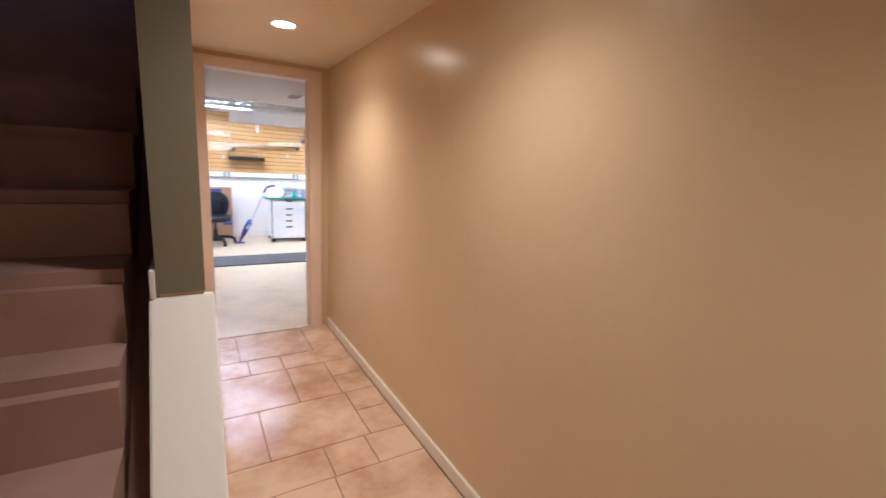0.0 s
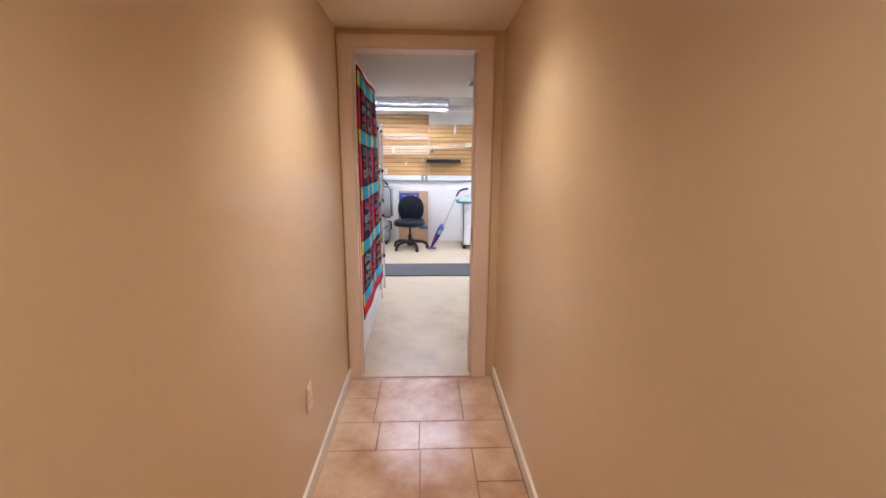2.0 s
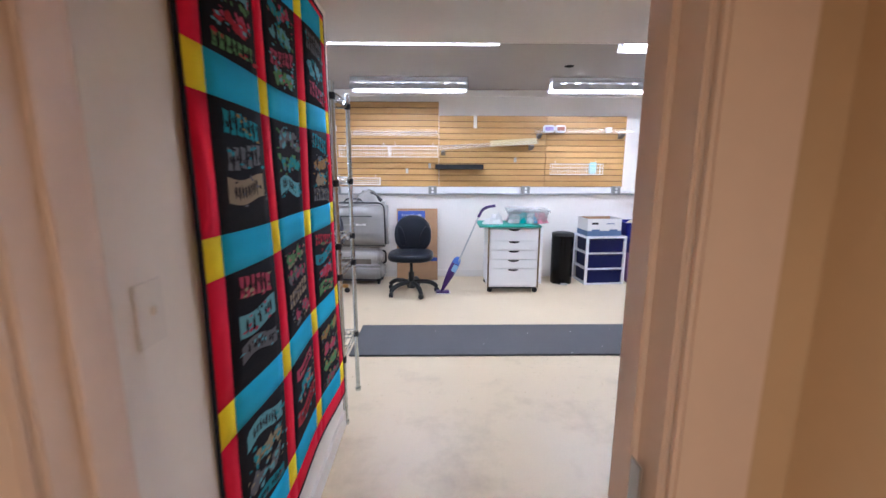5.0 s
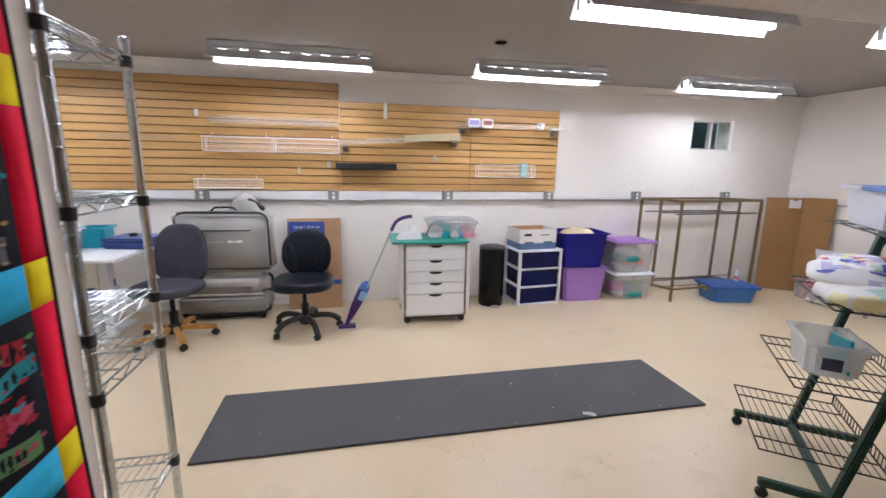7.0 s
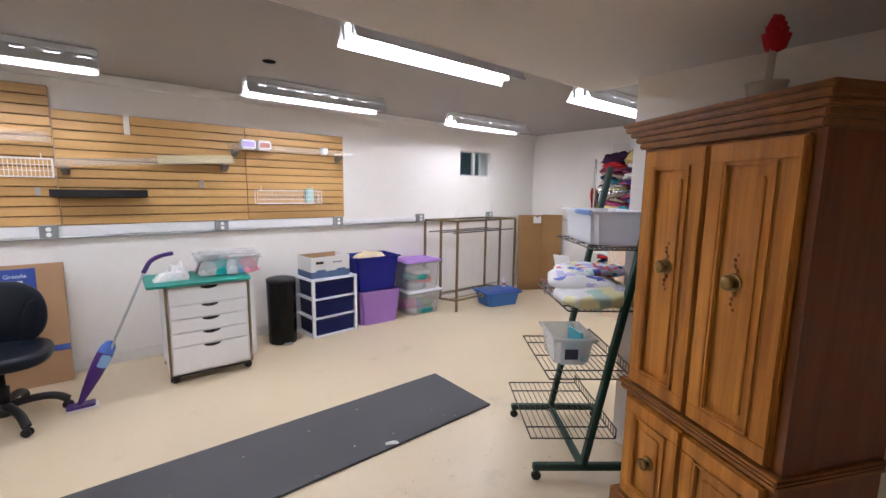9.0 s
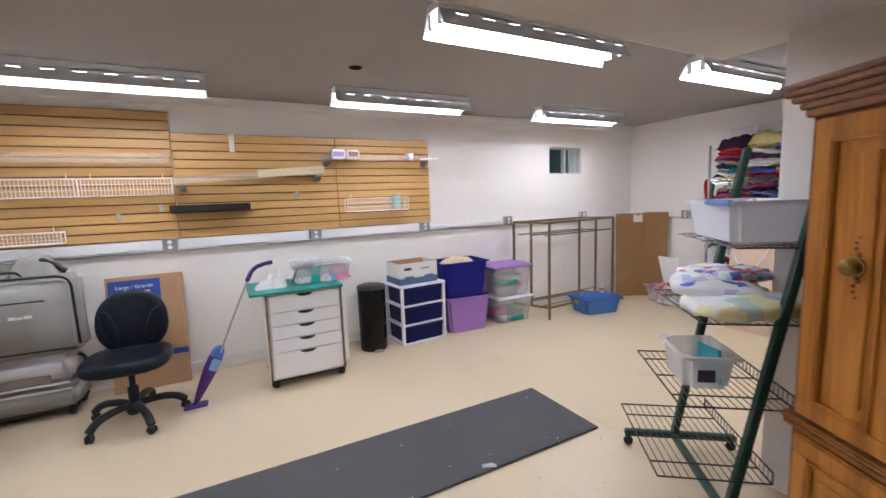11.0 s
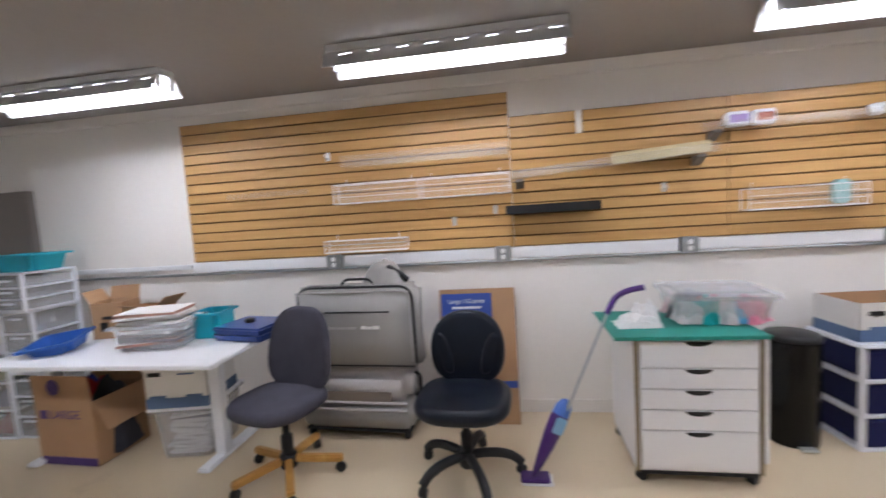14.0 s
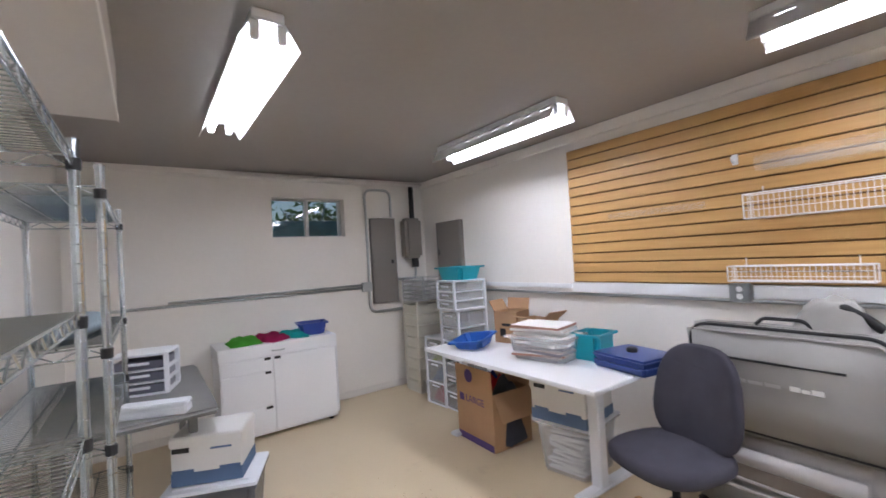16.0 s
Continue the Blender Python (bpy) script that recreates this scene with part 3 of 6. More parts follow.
for nm, dims in (("ground_north", (XL - 3, XR + 3, YF + .22, YF + 9, 1.5, 1.55)), ("ground_west", (XL - 9, XL - .22, -1, YF + .22, 1.55, 1.6))):
    slab(nm, dims, M_GRASS, "grassy ground outside the window", "ground")


def shrub(x, y, z, r, n, seed):
    rnd = random.Random(seed)
    s = thing("shrub", "leafy green shrub outside the basement window", "shrub", pose(x, y, z))
    st = bmesh.new()
    lv = bmesh.new()
    for k in range(9):
        a = rnd.uniform(0, 6.28)
        tip = Vector((r * .7 * math.cos(a), r * .7 * math.sin(a), rnd.uniform(.4, 1.1) * r))
        wires(st, [((0, 0, 0), tip)], 0.008, 5)
    for k in range(n):
        c = Vector((rnd.gauss(0, r * .4), rnd.gauss(0, r * .4), abs(rnd.gauss(r * .6, r * .3))))
        d = Vector((rnd.uniform(-1, 1), rnd.uniform(-1, 1), rnd.uniform(-.6, .6))).normalized()
        e = d.orthogonal().normalized() * 0.028
        d *= 0.07
        lv.faces.new([lv.verts.new(c - d), lv.verts.new(c + e), lv.verts.new(c + d), lv.verts.new(c - e)])
    part("stem", st, M_WELL, s)
    part("foliage", lv, M_LEAF, s)
    return s


shrub(XL - 2.4, 4.35, 1.6, 0.75, 500, 3)
shrub(XL - 3.2, 3.0, 1.6, 0.6, 350, 4)
shrub(4.9, YF + 2.0, 1.55, 0.6, 300, 5)

# ceiling details
vt = thing("ceiling_vent", "white louvred ceiling register in the soffit", "air vent", pose(0.84, 1.24, ZS))
fr = bmesh.new()
for a in ((-.075, .075, -.15, -.125), (-.075, .075, .125, .15), (-.075, -.055, -.125, .125), (.055, .075, -.125, .125)):
    box(*a, -0.008, -0.001, 0.001, fr)
part("frame", fr, M_WTRIM, vt)
part("backing", box(-.055, .055, -.125, .125, -0.0035, -0.001), M_BLACK, vt)
for k in range(7):
    part("louvre", bar((-.055, -.105 + k * .035, -0.006), (.055, -.105 + k * .035, -0.006), 0.002, 0.012), M_WTRIM, vt)
hole = thing("ceiling_sensor", "small black round opening in the ceiling", "ceiling fitting", pose(1.665, 3.66, ZC))
part("disc", lathe([(0.0005, -0.006), (0.04, -0.006), (0.045, -0.001)], 20, cap=False), mat("black_hole_cover", (0.004, 0.004, 0.004), 0.9, spec=0.05), hole)
plate = thing("wall_vent", "white plastic vent cover high on the side wall", "wall vent", pose(XR, 3.32, 2.02, 0, 0, -90))
part("cover", box(-0.28, 0.28, -0.02, -0.001, -0.09, 0.09, 0.004), M_RACE, plate)
for s in (-1, 1):
    part("flap", box(s * .14 - .12, s * .14 + .12, -0.028, -0.02, -0.07, 0.07, 0.004), M_WTRIM, plate)


# ---------- soft shapes ----------
def cushion(w, d, h, k=3.2, n=32, crown=0.35):
    """A padded slab with a rounded outline, z from 0 to h."""
    bm = bmesh.new()
    def ring(s, z):
        out = []
        for i in range(n):
            a = 2 * math.pi * i / n
            c, q = math.cos(a), math.sin(a)
            out.append(bm.verts.new((s * w / 2 * math.copysign(abs(c) ** (2 / k), c), s * d / 2 * math.copysign(abs(q) ** (2 / k), q), z)))
        return out
    prof = [(0.80, 0), (0.93, h * .06), (0.99, h * .22), (1.0, h * .45), (0.985, h * .65), (0.93, h * .82), (0.80, h * (1 - .3 * crown)), (0.5, h * (1 - .05 * crown)), (0.2, h)]
    rings = [ring(s, z) for s, z in prof]
    for a, b in zip(rings, rings[1:]):
        for i in range(n):
            bm.faces.new((a[i], a[(i + 1) % n], b[(i + 1) % n], b[i]))
    bm.faces.new(rings[0][::-1])
    bm.faces.new(rings[-1])
    return bm


def heap(w, d, h, seed, n=14, rough=0.35):
    """A crumpled cloth heap on a grid."""
    bm = bmesh.new()
    rnd = random.Random(seed)
    o = Vector((rnd.uniform(0, 50), rnd.uniform(0, 50), 0))
    g = []
    for i in range(n + 1):
        row = []
        for j in range(n + 1):
            u, v = 2 * i / n - 1, 2 * j / n - 1
            e = max(0.0, 1 - (abs(u) ** 2.6 + abs(v) ** 2.6)) ** 0.45
            f = 1 + rough * noise.noise(Vector((u * 2.2, v * 2.2, 0)) + o) + rough * .5 * noise.noise(Vector((u * 6, v * 6, 3)) + o)
            wob = 1 + .12 * noise.noise(Vector((u * 1.5, v * 1.5, 9)) + o)
            row.append(bm.verts.new((u * w / 2 * wob, v * d / 2 * wob, max(0.001, h * e * f))))
        g.append(row)
    for i in range(n):
        for j in range(n):
            bm.faces.new((g[i][j], g[i + 1][j], g[i + 1][j + 1], g[i][j + 1]))
    return bm


def rumple(bm, amp, scale, seed):
    """Pushes the points about by smooth noise, so that cloth looks handled."""
    o = Vector((seed * 3.7, seed * 1.3, seed * 2.1))
    bmesh.ops.subdivide_edges(bm, edges=[e for e in bm.edges if e.calc_length() > 0.05], cuts=2, use_grid_fill=True)
    for v in bm.verts:
        if v.co.z > 0.004:
            v.co += amp * noise.noise_vector(v.co * scale + o) + 0.4 * amp * noise.noise_vector(v.co * scale * 3 + o)
    return bm


def at(ob, *a):
    ob.matrix_basis = pose(*a)
    return ob


# ---------- quilt ----------
def cloth(name, col, rough=0.9):
    return mat(name, col, rough, var=0.12, big=5, small=400, bump=0.35, spec=0.2, bd=0.002)


C_RED = cloth("red_cotton", (0.74, 0.010, 0.045))
C_BLUE = cloth("turquoise_cotton", (0.03, 0.43, 0.70))
C_YEL = cloth("yellow_cotton", (0.92, 0.72, 0.02))
C_BLK = cloth("black_cotton", (0.014, 0.014, 0.020))
PRINTS = [cloth("print_" + nm, c) for nm, c in (("pink", (0.48, 0.07, 0.13)), ("gold", (0.38, 0.22, 0.08)), ("sky", (0.16, 0.42, 0.50)), ("cream", (0.36, 0.29, 0.20)), ("green", (0.12, 0.28, 0.12)), ("grey", (0.16, 0.16, 0.18)), ("teal", (0.03, 0.30, 0.38)), ("scarlet", (0.42, 0.03, 0.05)))]
QX = -0.068
quilt = thing("wall_quilt", "hanging quilt with black printed panels and red, turquoise and yellow sashing", "quilt")


def qwave(y, z):
    return QX + 0.006 + 0.007 * (1 + math.sin(9 * y + 1.3 * z)) + 0.006 * (1 + math.sin(5 * z + 4 * y)) * (2.05 - z) / 1.8


def patch(name, y0, y1, z0, z1, material, proud=0.0, ny=5, nz=5):
    """A piece of the quilt that follows its folds."""
    bm = bmesh.new()
    front, back = [], []
    for i in range(ny + 1):
        f, b = [], []
        for j in range(nz + 1):
            y, z = y0 + (y1 - y0) * i / ny, z0 + (z1 - z0) * j / nz
            puff = 0.003 * min(1, 4 * min(i, ny - i) / ny) * min(1, 4 * min(j, nz - j) / nz)
            zz = z - 0.012 * math.sin(math.pi * (y - .42) / 1.18) * (z / 2)
            x = qwave(y, z) + proud
            f.append(bm.verts.new((x + puff, y, zz)))
            b.append(bm.verts.new((x - 0.005, y, zz)))
        front.append(f)
        back.append(b)
    for i in range(ny):
        for j in range(nz):
            bm.faces.new((front[i][j], front[i + 1][j], front[i + 1][j + 1], front[i][j + 1]))
            bm.faces.new((back[i][j], back[i][j + 1], back[i + 1][j + 1], back[i + 1][j]))
    for i in range(ny):
        bm.faces.new((front[i][0], back[i][0], back[i + 1][0], front[i + 1][0]))
        bm.faces.new((front[i][nz], front[i + 1][nz], back[i + 1][nz], back[i][nz]))
    for j in range(nz):
        bm.faces.new((front[0][j], front[0][j + 1], back[0][j + 1], back[0][j]))
        bm.faces.new((front[ny][j], back[ny][j], back[ny][j + 1], front[ny][j + 1]))
    return part(name, bm, material, quilt, smooth=True)


def on_quilt(y, z, lift):
    return (qwave(y, z) + .0045 + lift, y, z - .012 * math.sin(math.pi * (y - .42) / 1.18) * z / 2)


def decal(bm, outline, lift=0.0):
    """A thin printed shape that follows the folds."""
    n = len(outline)
    cy, cz = sum(p[0] for p in outline) / n, sum(p[1] for p in outline) / n
    mid = bm.verts.new(on_quilt(cy, cz, lift))
    ring = [bm.verts.new(on_quilt(y, z, lift)) for y, z in outline]
    for q in range(n):
        bm.faces.new((mid, ring[q], ring[(q + 1) % n]))


def blot(bm, y, z, ry, rz, rnd, lift=0.0):
    n, ph = 10, rnd.uniform(0, 6)
    decal(bm, [(y + ry * math.cos(6.283 * q / n) * (1 + .3 * math.sin(3 * q + ph)), z + rz * math.sin(6.283 * q / n) * (1 + .3 * math.cos(2 * q + ph))) for q in range(n)], lift)


QY0, QY1 = 0.43, 1.55
SW = 0.072
pitch = (QY1 - QY0 - SW) / 3
bands = [0.375, 0.775, 1.175, 1.575, 1.955]
BH = 0.095
for k in range(4):                       # red uprights, cut by the bands
    y0 = QY0 + k * pitch
    edges = [0.25] + [v for b in bands for v in (b - BH / 2, b + BH / 2)] + [2.02]
    for a, b in zip(edges[::2], edges[1::2]):
        patch("red_strip", y0, y0 + SW, a, b, C_RED, ny=2, nz=6)
    for b in bands:
        patch("corner_square", y0, y0 + SW, b - BH / 2, b + BH / 2, C_YEL, ny=2, nz=3)
rq = random.Random(21)
for k in range(3):
    y0 = QY0 + SW + k * pitch
    y1 = y0 + pitch - SW
    for b in bands:
        patch("blue_sash", y0, y1, b - BH / 2, b + BH / 2, C_BLUE, ny=6, nz=3)
    patch("red_border", y0, y1, bands[-1] + BH / 2, 2.02, C_RED, ny=6, nz=3)
    patch("red_border", y0, y1, 0.25, bands[0] - BH / 2, C_RED, ny=6, nz=3)
    for a, b in zip(bands, bands[1:]):
        z0, z1 = a + BH / 2, b - BH / 2
        patch("printed_panel", y0, y1, z0, z1, C_BLK, ny=6, nz=6)
        yc, zz = (y0 + y1) / 2, z1 - 0.035
        # printed ribbons, letter blocks and bouquets
        cols = rq.sample(range(len(PRINTS)), 4)
        zz = z1 - 0.022
        row = 0
        while zz > z0 + 0.055:
            hgt = min(rq.uniform(0.05, 0.085), zz - z0 - .015)
            wd = rq.uniform(0.17, 0.24)
            kind = (row + rq.randrange(3)) % 3
            main, accent = bmesh.new(), bmesh.new()
            bow = rq.choice((-1, 1)) * rq.uniform(.006, .016)
            if kind == 0:                # waving ribbon with dark letters
                n = 12
                mid = [(yc - wd / 2 + wd * q / n, zz - hgt / 2 + bow * math.sin(q / n * math.pi * 1.6)) for q in range(n + 1)]
                decal(main, [(y, z + hgt * .36) for y, z in mid] + [(y, z - hgt * .36) for y, z in mid[::-1]])
                for q in range(2, n - 1):
                    if rq.random() < .8:
                        y, z = mid[q]
                        blot(accent, y, z, .006, hgt * rq.uniform(.16, .26), rq, .0012)
                other = C_BLK
            elif kind == 1:              # a row of fat letters
                y = yc - wd / 2
                while y < yc + wd / 2 - .02:
                    cw = rq.uniform(.018, .034)
                    zo = zz - hgt / 2 + bow * math.sin((y - yc) / wd * 3)
                    decal(main, [(y + rq.uniform(0, .005), zo + hgt * .42), (y + cw, zo + hgt * rq.uniform(.3, .46)), (y + cw * .8, zo), (y + cw * rq.uniform(.8, 1.05), zo - hgt * .42), (y, zo - hgt * rq.uniform(.3, .45)), (y + .006, zo - hgt * .06)])
                    blot(accent, y + cw * .5, zo + hgt * rq.uniform(-.18, .18), cw * .16, hgt * .13, rq, .0012)
                    y += cw + .004
                other = C_BLK
            else:                        # bouquet of overlapping blots and curls
                for q in range(9):
                    blot(main, yc + rq.uniform(-.5, .5) * wd * .85, zz - hgt / 2 + rq.uniform(-.26, .26) * hgt, rq.uniform(.012, .03), rq.uniform(.010, .022), rq, .0002 * q)
                for q in range(7):
                    blot(accent, yc + rq.uniform(-.5, .5) * wd * .9, zz - hgt / 2 + rq.uniform(-.4, .4) * hgt, rq.uniform(.006, .016), rq.uniform(.005, .011), rq, .0022 + .0002 * q)
                other = PRINTS[cols[(row + 2) % 4]]
            for q in range(9):           # fine flourishes round each motif
                blot(accent, yc + rq.uniform(-.55, .55) * wd, zz - hgt / 2 + rq.uniform(-.55, .55) * hgt, rq.uniform(.003, .008), rq.uniform(.002, .006), rq, .0030)
            third = bmesh.new()
            for q in range(8):
                blot(third, yc + rq.uniform(-.55, .55) * wd, zz - hgt / 2 + rq.uniform(-.5, .5) * hgt, rq.uniform(.004, .013), rq.uniform(.002, .006), rq, .0036)
            tagged(part("print_flourish", third, PRINTS[cols[(row + 3) % 4]], quilt), kind="stuff")
            tagged(part("print", main, PRINTS[cols[row % 4]], quilt), kind="stuff")
            tagged(part("print_detail", accent, other, quilt), kind="stuff")
            zz -= hgt + rq.uniform(0.004, 0.010)
            row += 1
for y in (QY0 - .012, QY1):
    patch("binding", y, y + .012, 0.238, 2.032, C_BLK, 0.001, 1, 24)
for z in (0.238, 2.02):
    patch("binding", QY0, QY1, z, z + .012, C_BLK, 0.001, 16, 1)

# ---------- wire shelving ----------
M_WIRE = M_CHROME


def wire_shelf_unit(w, d, h, levels, label, step=0.024, material=None):
    """Chrome wire shelving: origin at the left rear floor, w along x, d along y."""
    u = thing("wire_shelving", label, "wire shelving", group="wire shelving units")
    mm = material or M_WIRE
    post = None
    for x in (0.0, w):
        for y in (0.0, d):
            if post is None:
                bm = rod((0, 0, 0.0), (0, 0, h), 0.0127, n=12)
                for k in range(int((h - .06) / 0.05)):
                    merge(bm, lathe([(0.0127, 0), (0.0136, 0.002), (0.0127, 0.004)], 12, cap=False), pose(0, 0, .05 + k * .05))
                merge(bm, lathe([(0.0145, 0), (0.0145, .012), (0.008, .016)], 12), pose(0, 0, h))
                merge(bm, lathe([(0.017, 0), (0.017, .018), (0.012, .02)], 12), pose(0, 0, 0))
                post = part("post", bm, mm, u, smooth=False)
                post.matrix_basis = pose(x, y, 0)
            else:
                o = new("post", post.data)
                o.parent = u
                o.matrix_basis = pose(x, y, 0)
    sh = None
    for z in levels:
        if sh is None:
            bm = bmesh.new()
            ln = []
            n = int(w / step)
            for k in range(1, n):
                x = w * k / n
                ln.append(((x, 0, 0.004), (x, d, 0.004)))
            wires(bm, ln, 0.002, 4)
            ln = []
            for y in (0.0, d):
                for dz in (0.0, -0.032):
                    ln.append(((0, y, dz), (w, y, dz)))
            for x in (0.0, w):
                for dz in (0.0, -0.032):
                    ln.append(((x, 0, dz), (x, d, dz)))
            for f in (.33, .66):
                ln.append(((0, d * f, -0.001), (w, d * f, -0.001)))
            wires(bm, ln, 0.0032, 6)
            zig = []
            m = max(4, int(w / 0.045))
            for y in (0.0, d):
                for k in range(m):
                    a, b = w * k / m, w * (k + 1) / m
                    zig.append(((a, y, 0.0 if k % 2 else -.032), (b, y, -.032 if k % 2 else 0.0)))
            m = max(3, int(d / 0.06))
            for x in (0.0, w):
                for k in range(m):
                    a, b = d * k / m, d * (k + 1) / m
                    zig.append(((x, a, 0.0 if k % 2 else -.032), (x, b, -.032 if k % 2 else 0.0)))
            wires(bm, zig, 0.0022, 4)
            sh = part("shelf", bm, mm, u)
            sh.matrix_basis = pose(0, 0, z)
        else:
            o = new("shelf", sh.data)
            o.parent = u
            o.matrix_basis = pose(0, 0, z)
        for x in (0.0, w):
            for y in (0.0, d):
                part("clip", lathe([(0.0165, 0), (0.0175, .03), (0.015, .032)], 10), M_BLACK if (x + y) else mm, u).matrix_basis = pose(x, y, z - .04)
    return u


at(wire_shelf_unit(1.215, 0.36, 1.765, (1.735, 1.325, 1.01, 0.85, 0.40), "tall empty chrome wire shelving unit at the wall end"), -1.275, 1.655, 0)
at(wire_shelf_unit(1.12, 0.36, 1.755, (1.70, 1.20, 0.90, 0.42, 0.12), "shorter chrome wire shelving unit in front of the grey table"), -2.66, 1.69, 0)

# ---------- armoire ----------
W_OAK = wood("honey_oak", (0.29, 0.092, 0.009), (0.56, 0.225, 0.030), (22, 22, 1.6), 0.32, 0.06)
W_OAKD = wood("dark_oak_edge", (0.17, 0.058, 0.010), (0.32, 0.12, 0.022), (20, 20, 1.6), 0.35, 0.06)
# Darker and redder than the honey oak, for side and back panels.
W_SIDE = wood("dark_reddish_side", (0.14, 0.038, 0.011), (0.23, 0.072, 0.020), (18, 18, 1.2), 0.35, 0.05)
M_BRASS = mat("aged_brass", (0.30, 0.19, 0.07), 0.35, metal=1.0, var=0.25, small=40)
AW, AD = 0.69, 0.44
arm = thing("armoire", "tall carved honey oak armoire with panelled doors and brass knobs", "armoire", pose(2.495, 1.475, 0, 0, 0, -115.5))
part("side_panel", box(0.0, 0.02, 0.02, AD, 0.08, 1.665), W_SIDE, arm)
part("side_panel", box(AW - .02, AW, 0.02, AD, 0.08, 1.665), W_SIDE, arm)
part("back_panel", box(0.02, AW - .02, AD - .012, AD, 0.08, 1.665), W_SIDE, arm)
part("face_frame", box(0.02, AW - .02, 0.022, 0.04, 0.08, 1.665), W_OAKD, arm)
part("plinth", box(-0.025, AW + .025, -0.022, AD, 0.0, 0.095, 0.012), W_OAKD, arm)
part("waist_moulding", merge(box(-0.02, AW + .02, -0.02, AD, 0.614, 0.636, 0.008), box(-0.012, AW + .012, -0.010, AD, 0.590, 0.614, 0.006)), W_OAKD, arm)
for e, z0, z1 in ((0.008, 1.645, 1.67), (0.020, 1.67, 1.693), (0.036, 1.693, 1.713), (0.05, 1.713, 1.735), (0.058, 1.735, 1.753)):
    part("cornice_board", box(-e, AW + e, -e, AD, z0, z1, 0.005), W_OAKD, arm)


def cab_door(x0, x1, z0, z1, knob, kz):
    d = part("door", box(x0, x1, 0.0, 0.02, z0, z1, 0.004), W_OAK, arm)
    r = 0.062
    fr = bmesh.new()
    for a in ((x0 + .004, x1 - .004, z0 + .004, z0 + r), (x0 + .004, x1 - .004, z1 - r, z1 - .004), (x0 + .004, x0 + r, z0 + r, z1 - r), (x1 - r, x1 - .004, z0 + r, z1 - r)):
        box(a[0], a[1], -0.008, 0.0, a[2], a[3], 0.003, fr)
    part("door_frame", fr, W_OAK, d)
    mo = bmesh.new()
    for a in ((x0 + r, x1 - r, z0 + r, z0 + r + .02), (x0 + r, x1 - r, z1 - r - .02, z1 - r), (x0 + r, x0 + r + .02, z0 + r, z1 - r), (x1 - r - .02, x1 - r, z0 + r, z1 - r)):
        box(a[0], a[1], -0.013, 0.0, a[2], a[3], 0.006, mo)
    part("panel_moulding", mo, W_OAK, d)
    part("raised_panel", box(x0 + r + .042, x1 - r - .042, -0.006, 0.0, z0 + r + .05, z1 - r - .05, 0.005), W_OAK, d)
    plate = lathe([(0.004, 0.003), (0.024, 0.003), (0.028, 0.005), (0.031, 0.002), (0.031, -0.002)], 20)
    part("backplate", plate, M_BRASS, d, "round aged brass backplate", smooth=True).matrix_basis = pose(knob, -0.009, kz, 90)
    kb = lathe([(0.008, 0), (0.009, 0.012), (0.021, 0.02), (0.025, 0.028), (0.019, 0.036), (0.004, 0.039)], 18)
    part("knob", kb, M_BRASS, d, "aged brass knob", smooth=True).matrix_basis = pose(knob, -0.008, kz, 90)
    pl = bmesh.new()
    for s in (-1, 1):
        for q in range(5):
            merge(pl, lathe([(0.011 - .0016 * q, 0), (0.007 - .001 * q, .004)], 8), pose(knob + .006 * math.sin(q * 1.9), -0.006, kz + s * (0.022 + .017 * q), 90))
    if z1 - z0 > .7:
        part("carved_ornament", pl, W_OAKD, d, "small carved leaf ornament")
    return d


cab_door(0.03, AW / 2 - .004, 0.645, 1.632, 0.195, 1.183)
cab_door(AW / 2 + .004, AW - .03, 0.645, 1.632, AW / 2 + .145, 1.183)
cab_door(0.03, AW / 2 - .004, 0.11, 0.575, 0.195, 0.345)
cab_door(AW / 2 + .004, AW - .03, 0.11, 0.575, AW / 2 + .145, 0.345)

M_SILK = cloth("red_silk_flower", (0.45, 0.012, 0.015), 0.7)
M_POT = mat("beige_pot", (0.55, 0.50, 0.43), 0.7)
pot = thing("flower_pot", "beige pot with one red silk flower on the armoire", "flower pot", pose(2.44, 1.05, 1.753))
part("pot", lathe([(0.04, 0), (0.05, 0.02), (0.056, 0.065), (0.060, 0.075), (0.05, 0.075), (0.045, 0.03), (0.004, 0.03)], 20), M_POT, pot, smooth=True)
part("stem", rod((0, 0, .03), (-0.005, -.01, 0.21), 0.011, n=10), M_POT, pot)
fl = bmesh.new()
for k in range(26):
    a, e = k * 2.4, k / 26
    merge(fl, lathe([(0.003, 0), (0.020, 0.026), (0.006, 0.066)], 6), pose(-.005, -.01, 0.165 + .055 * e, 30 * (1 - e) + 6, 0, math.degrees(a)))
part("flower", fl, M_SILK, pot, "bright red ruffled flower", smooth=True)

# ---------- green display rack ----------
M_GREEN = mat("dark_green_enamel", (0.010, 0.045, 0.030), 0.35, var=0.15)
M_RWIRE = mat("dark_rack_wire", (0.05, 0.042, 0.032), 0.4, metal=0.5, var=0.2, bump=0)
rk = thing("display_rack", "dark green slanted display rack on casters with wire shelves", "display rack", pose(2.69, 1.921, 0, 0, 0, 52.2))


def lean(z):
    return -0.021 - 0.189 * (z - .07)


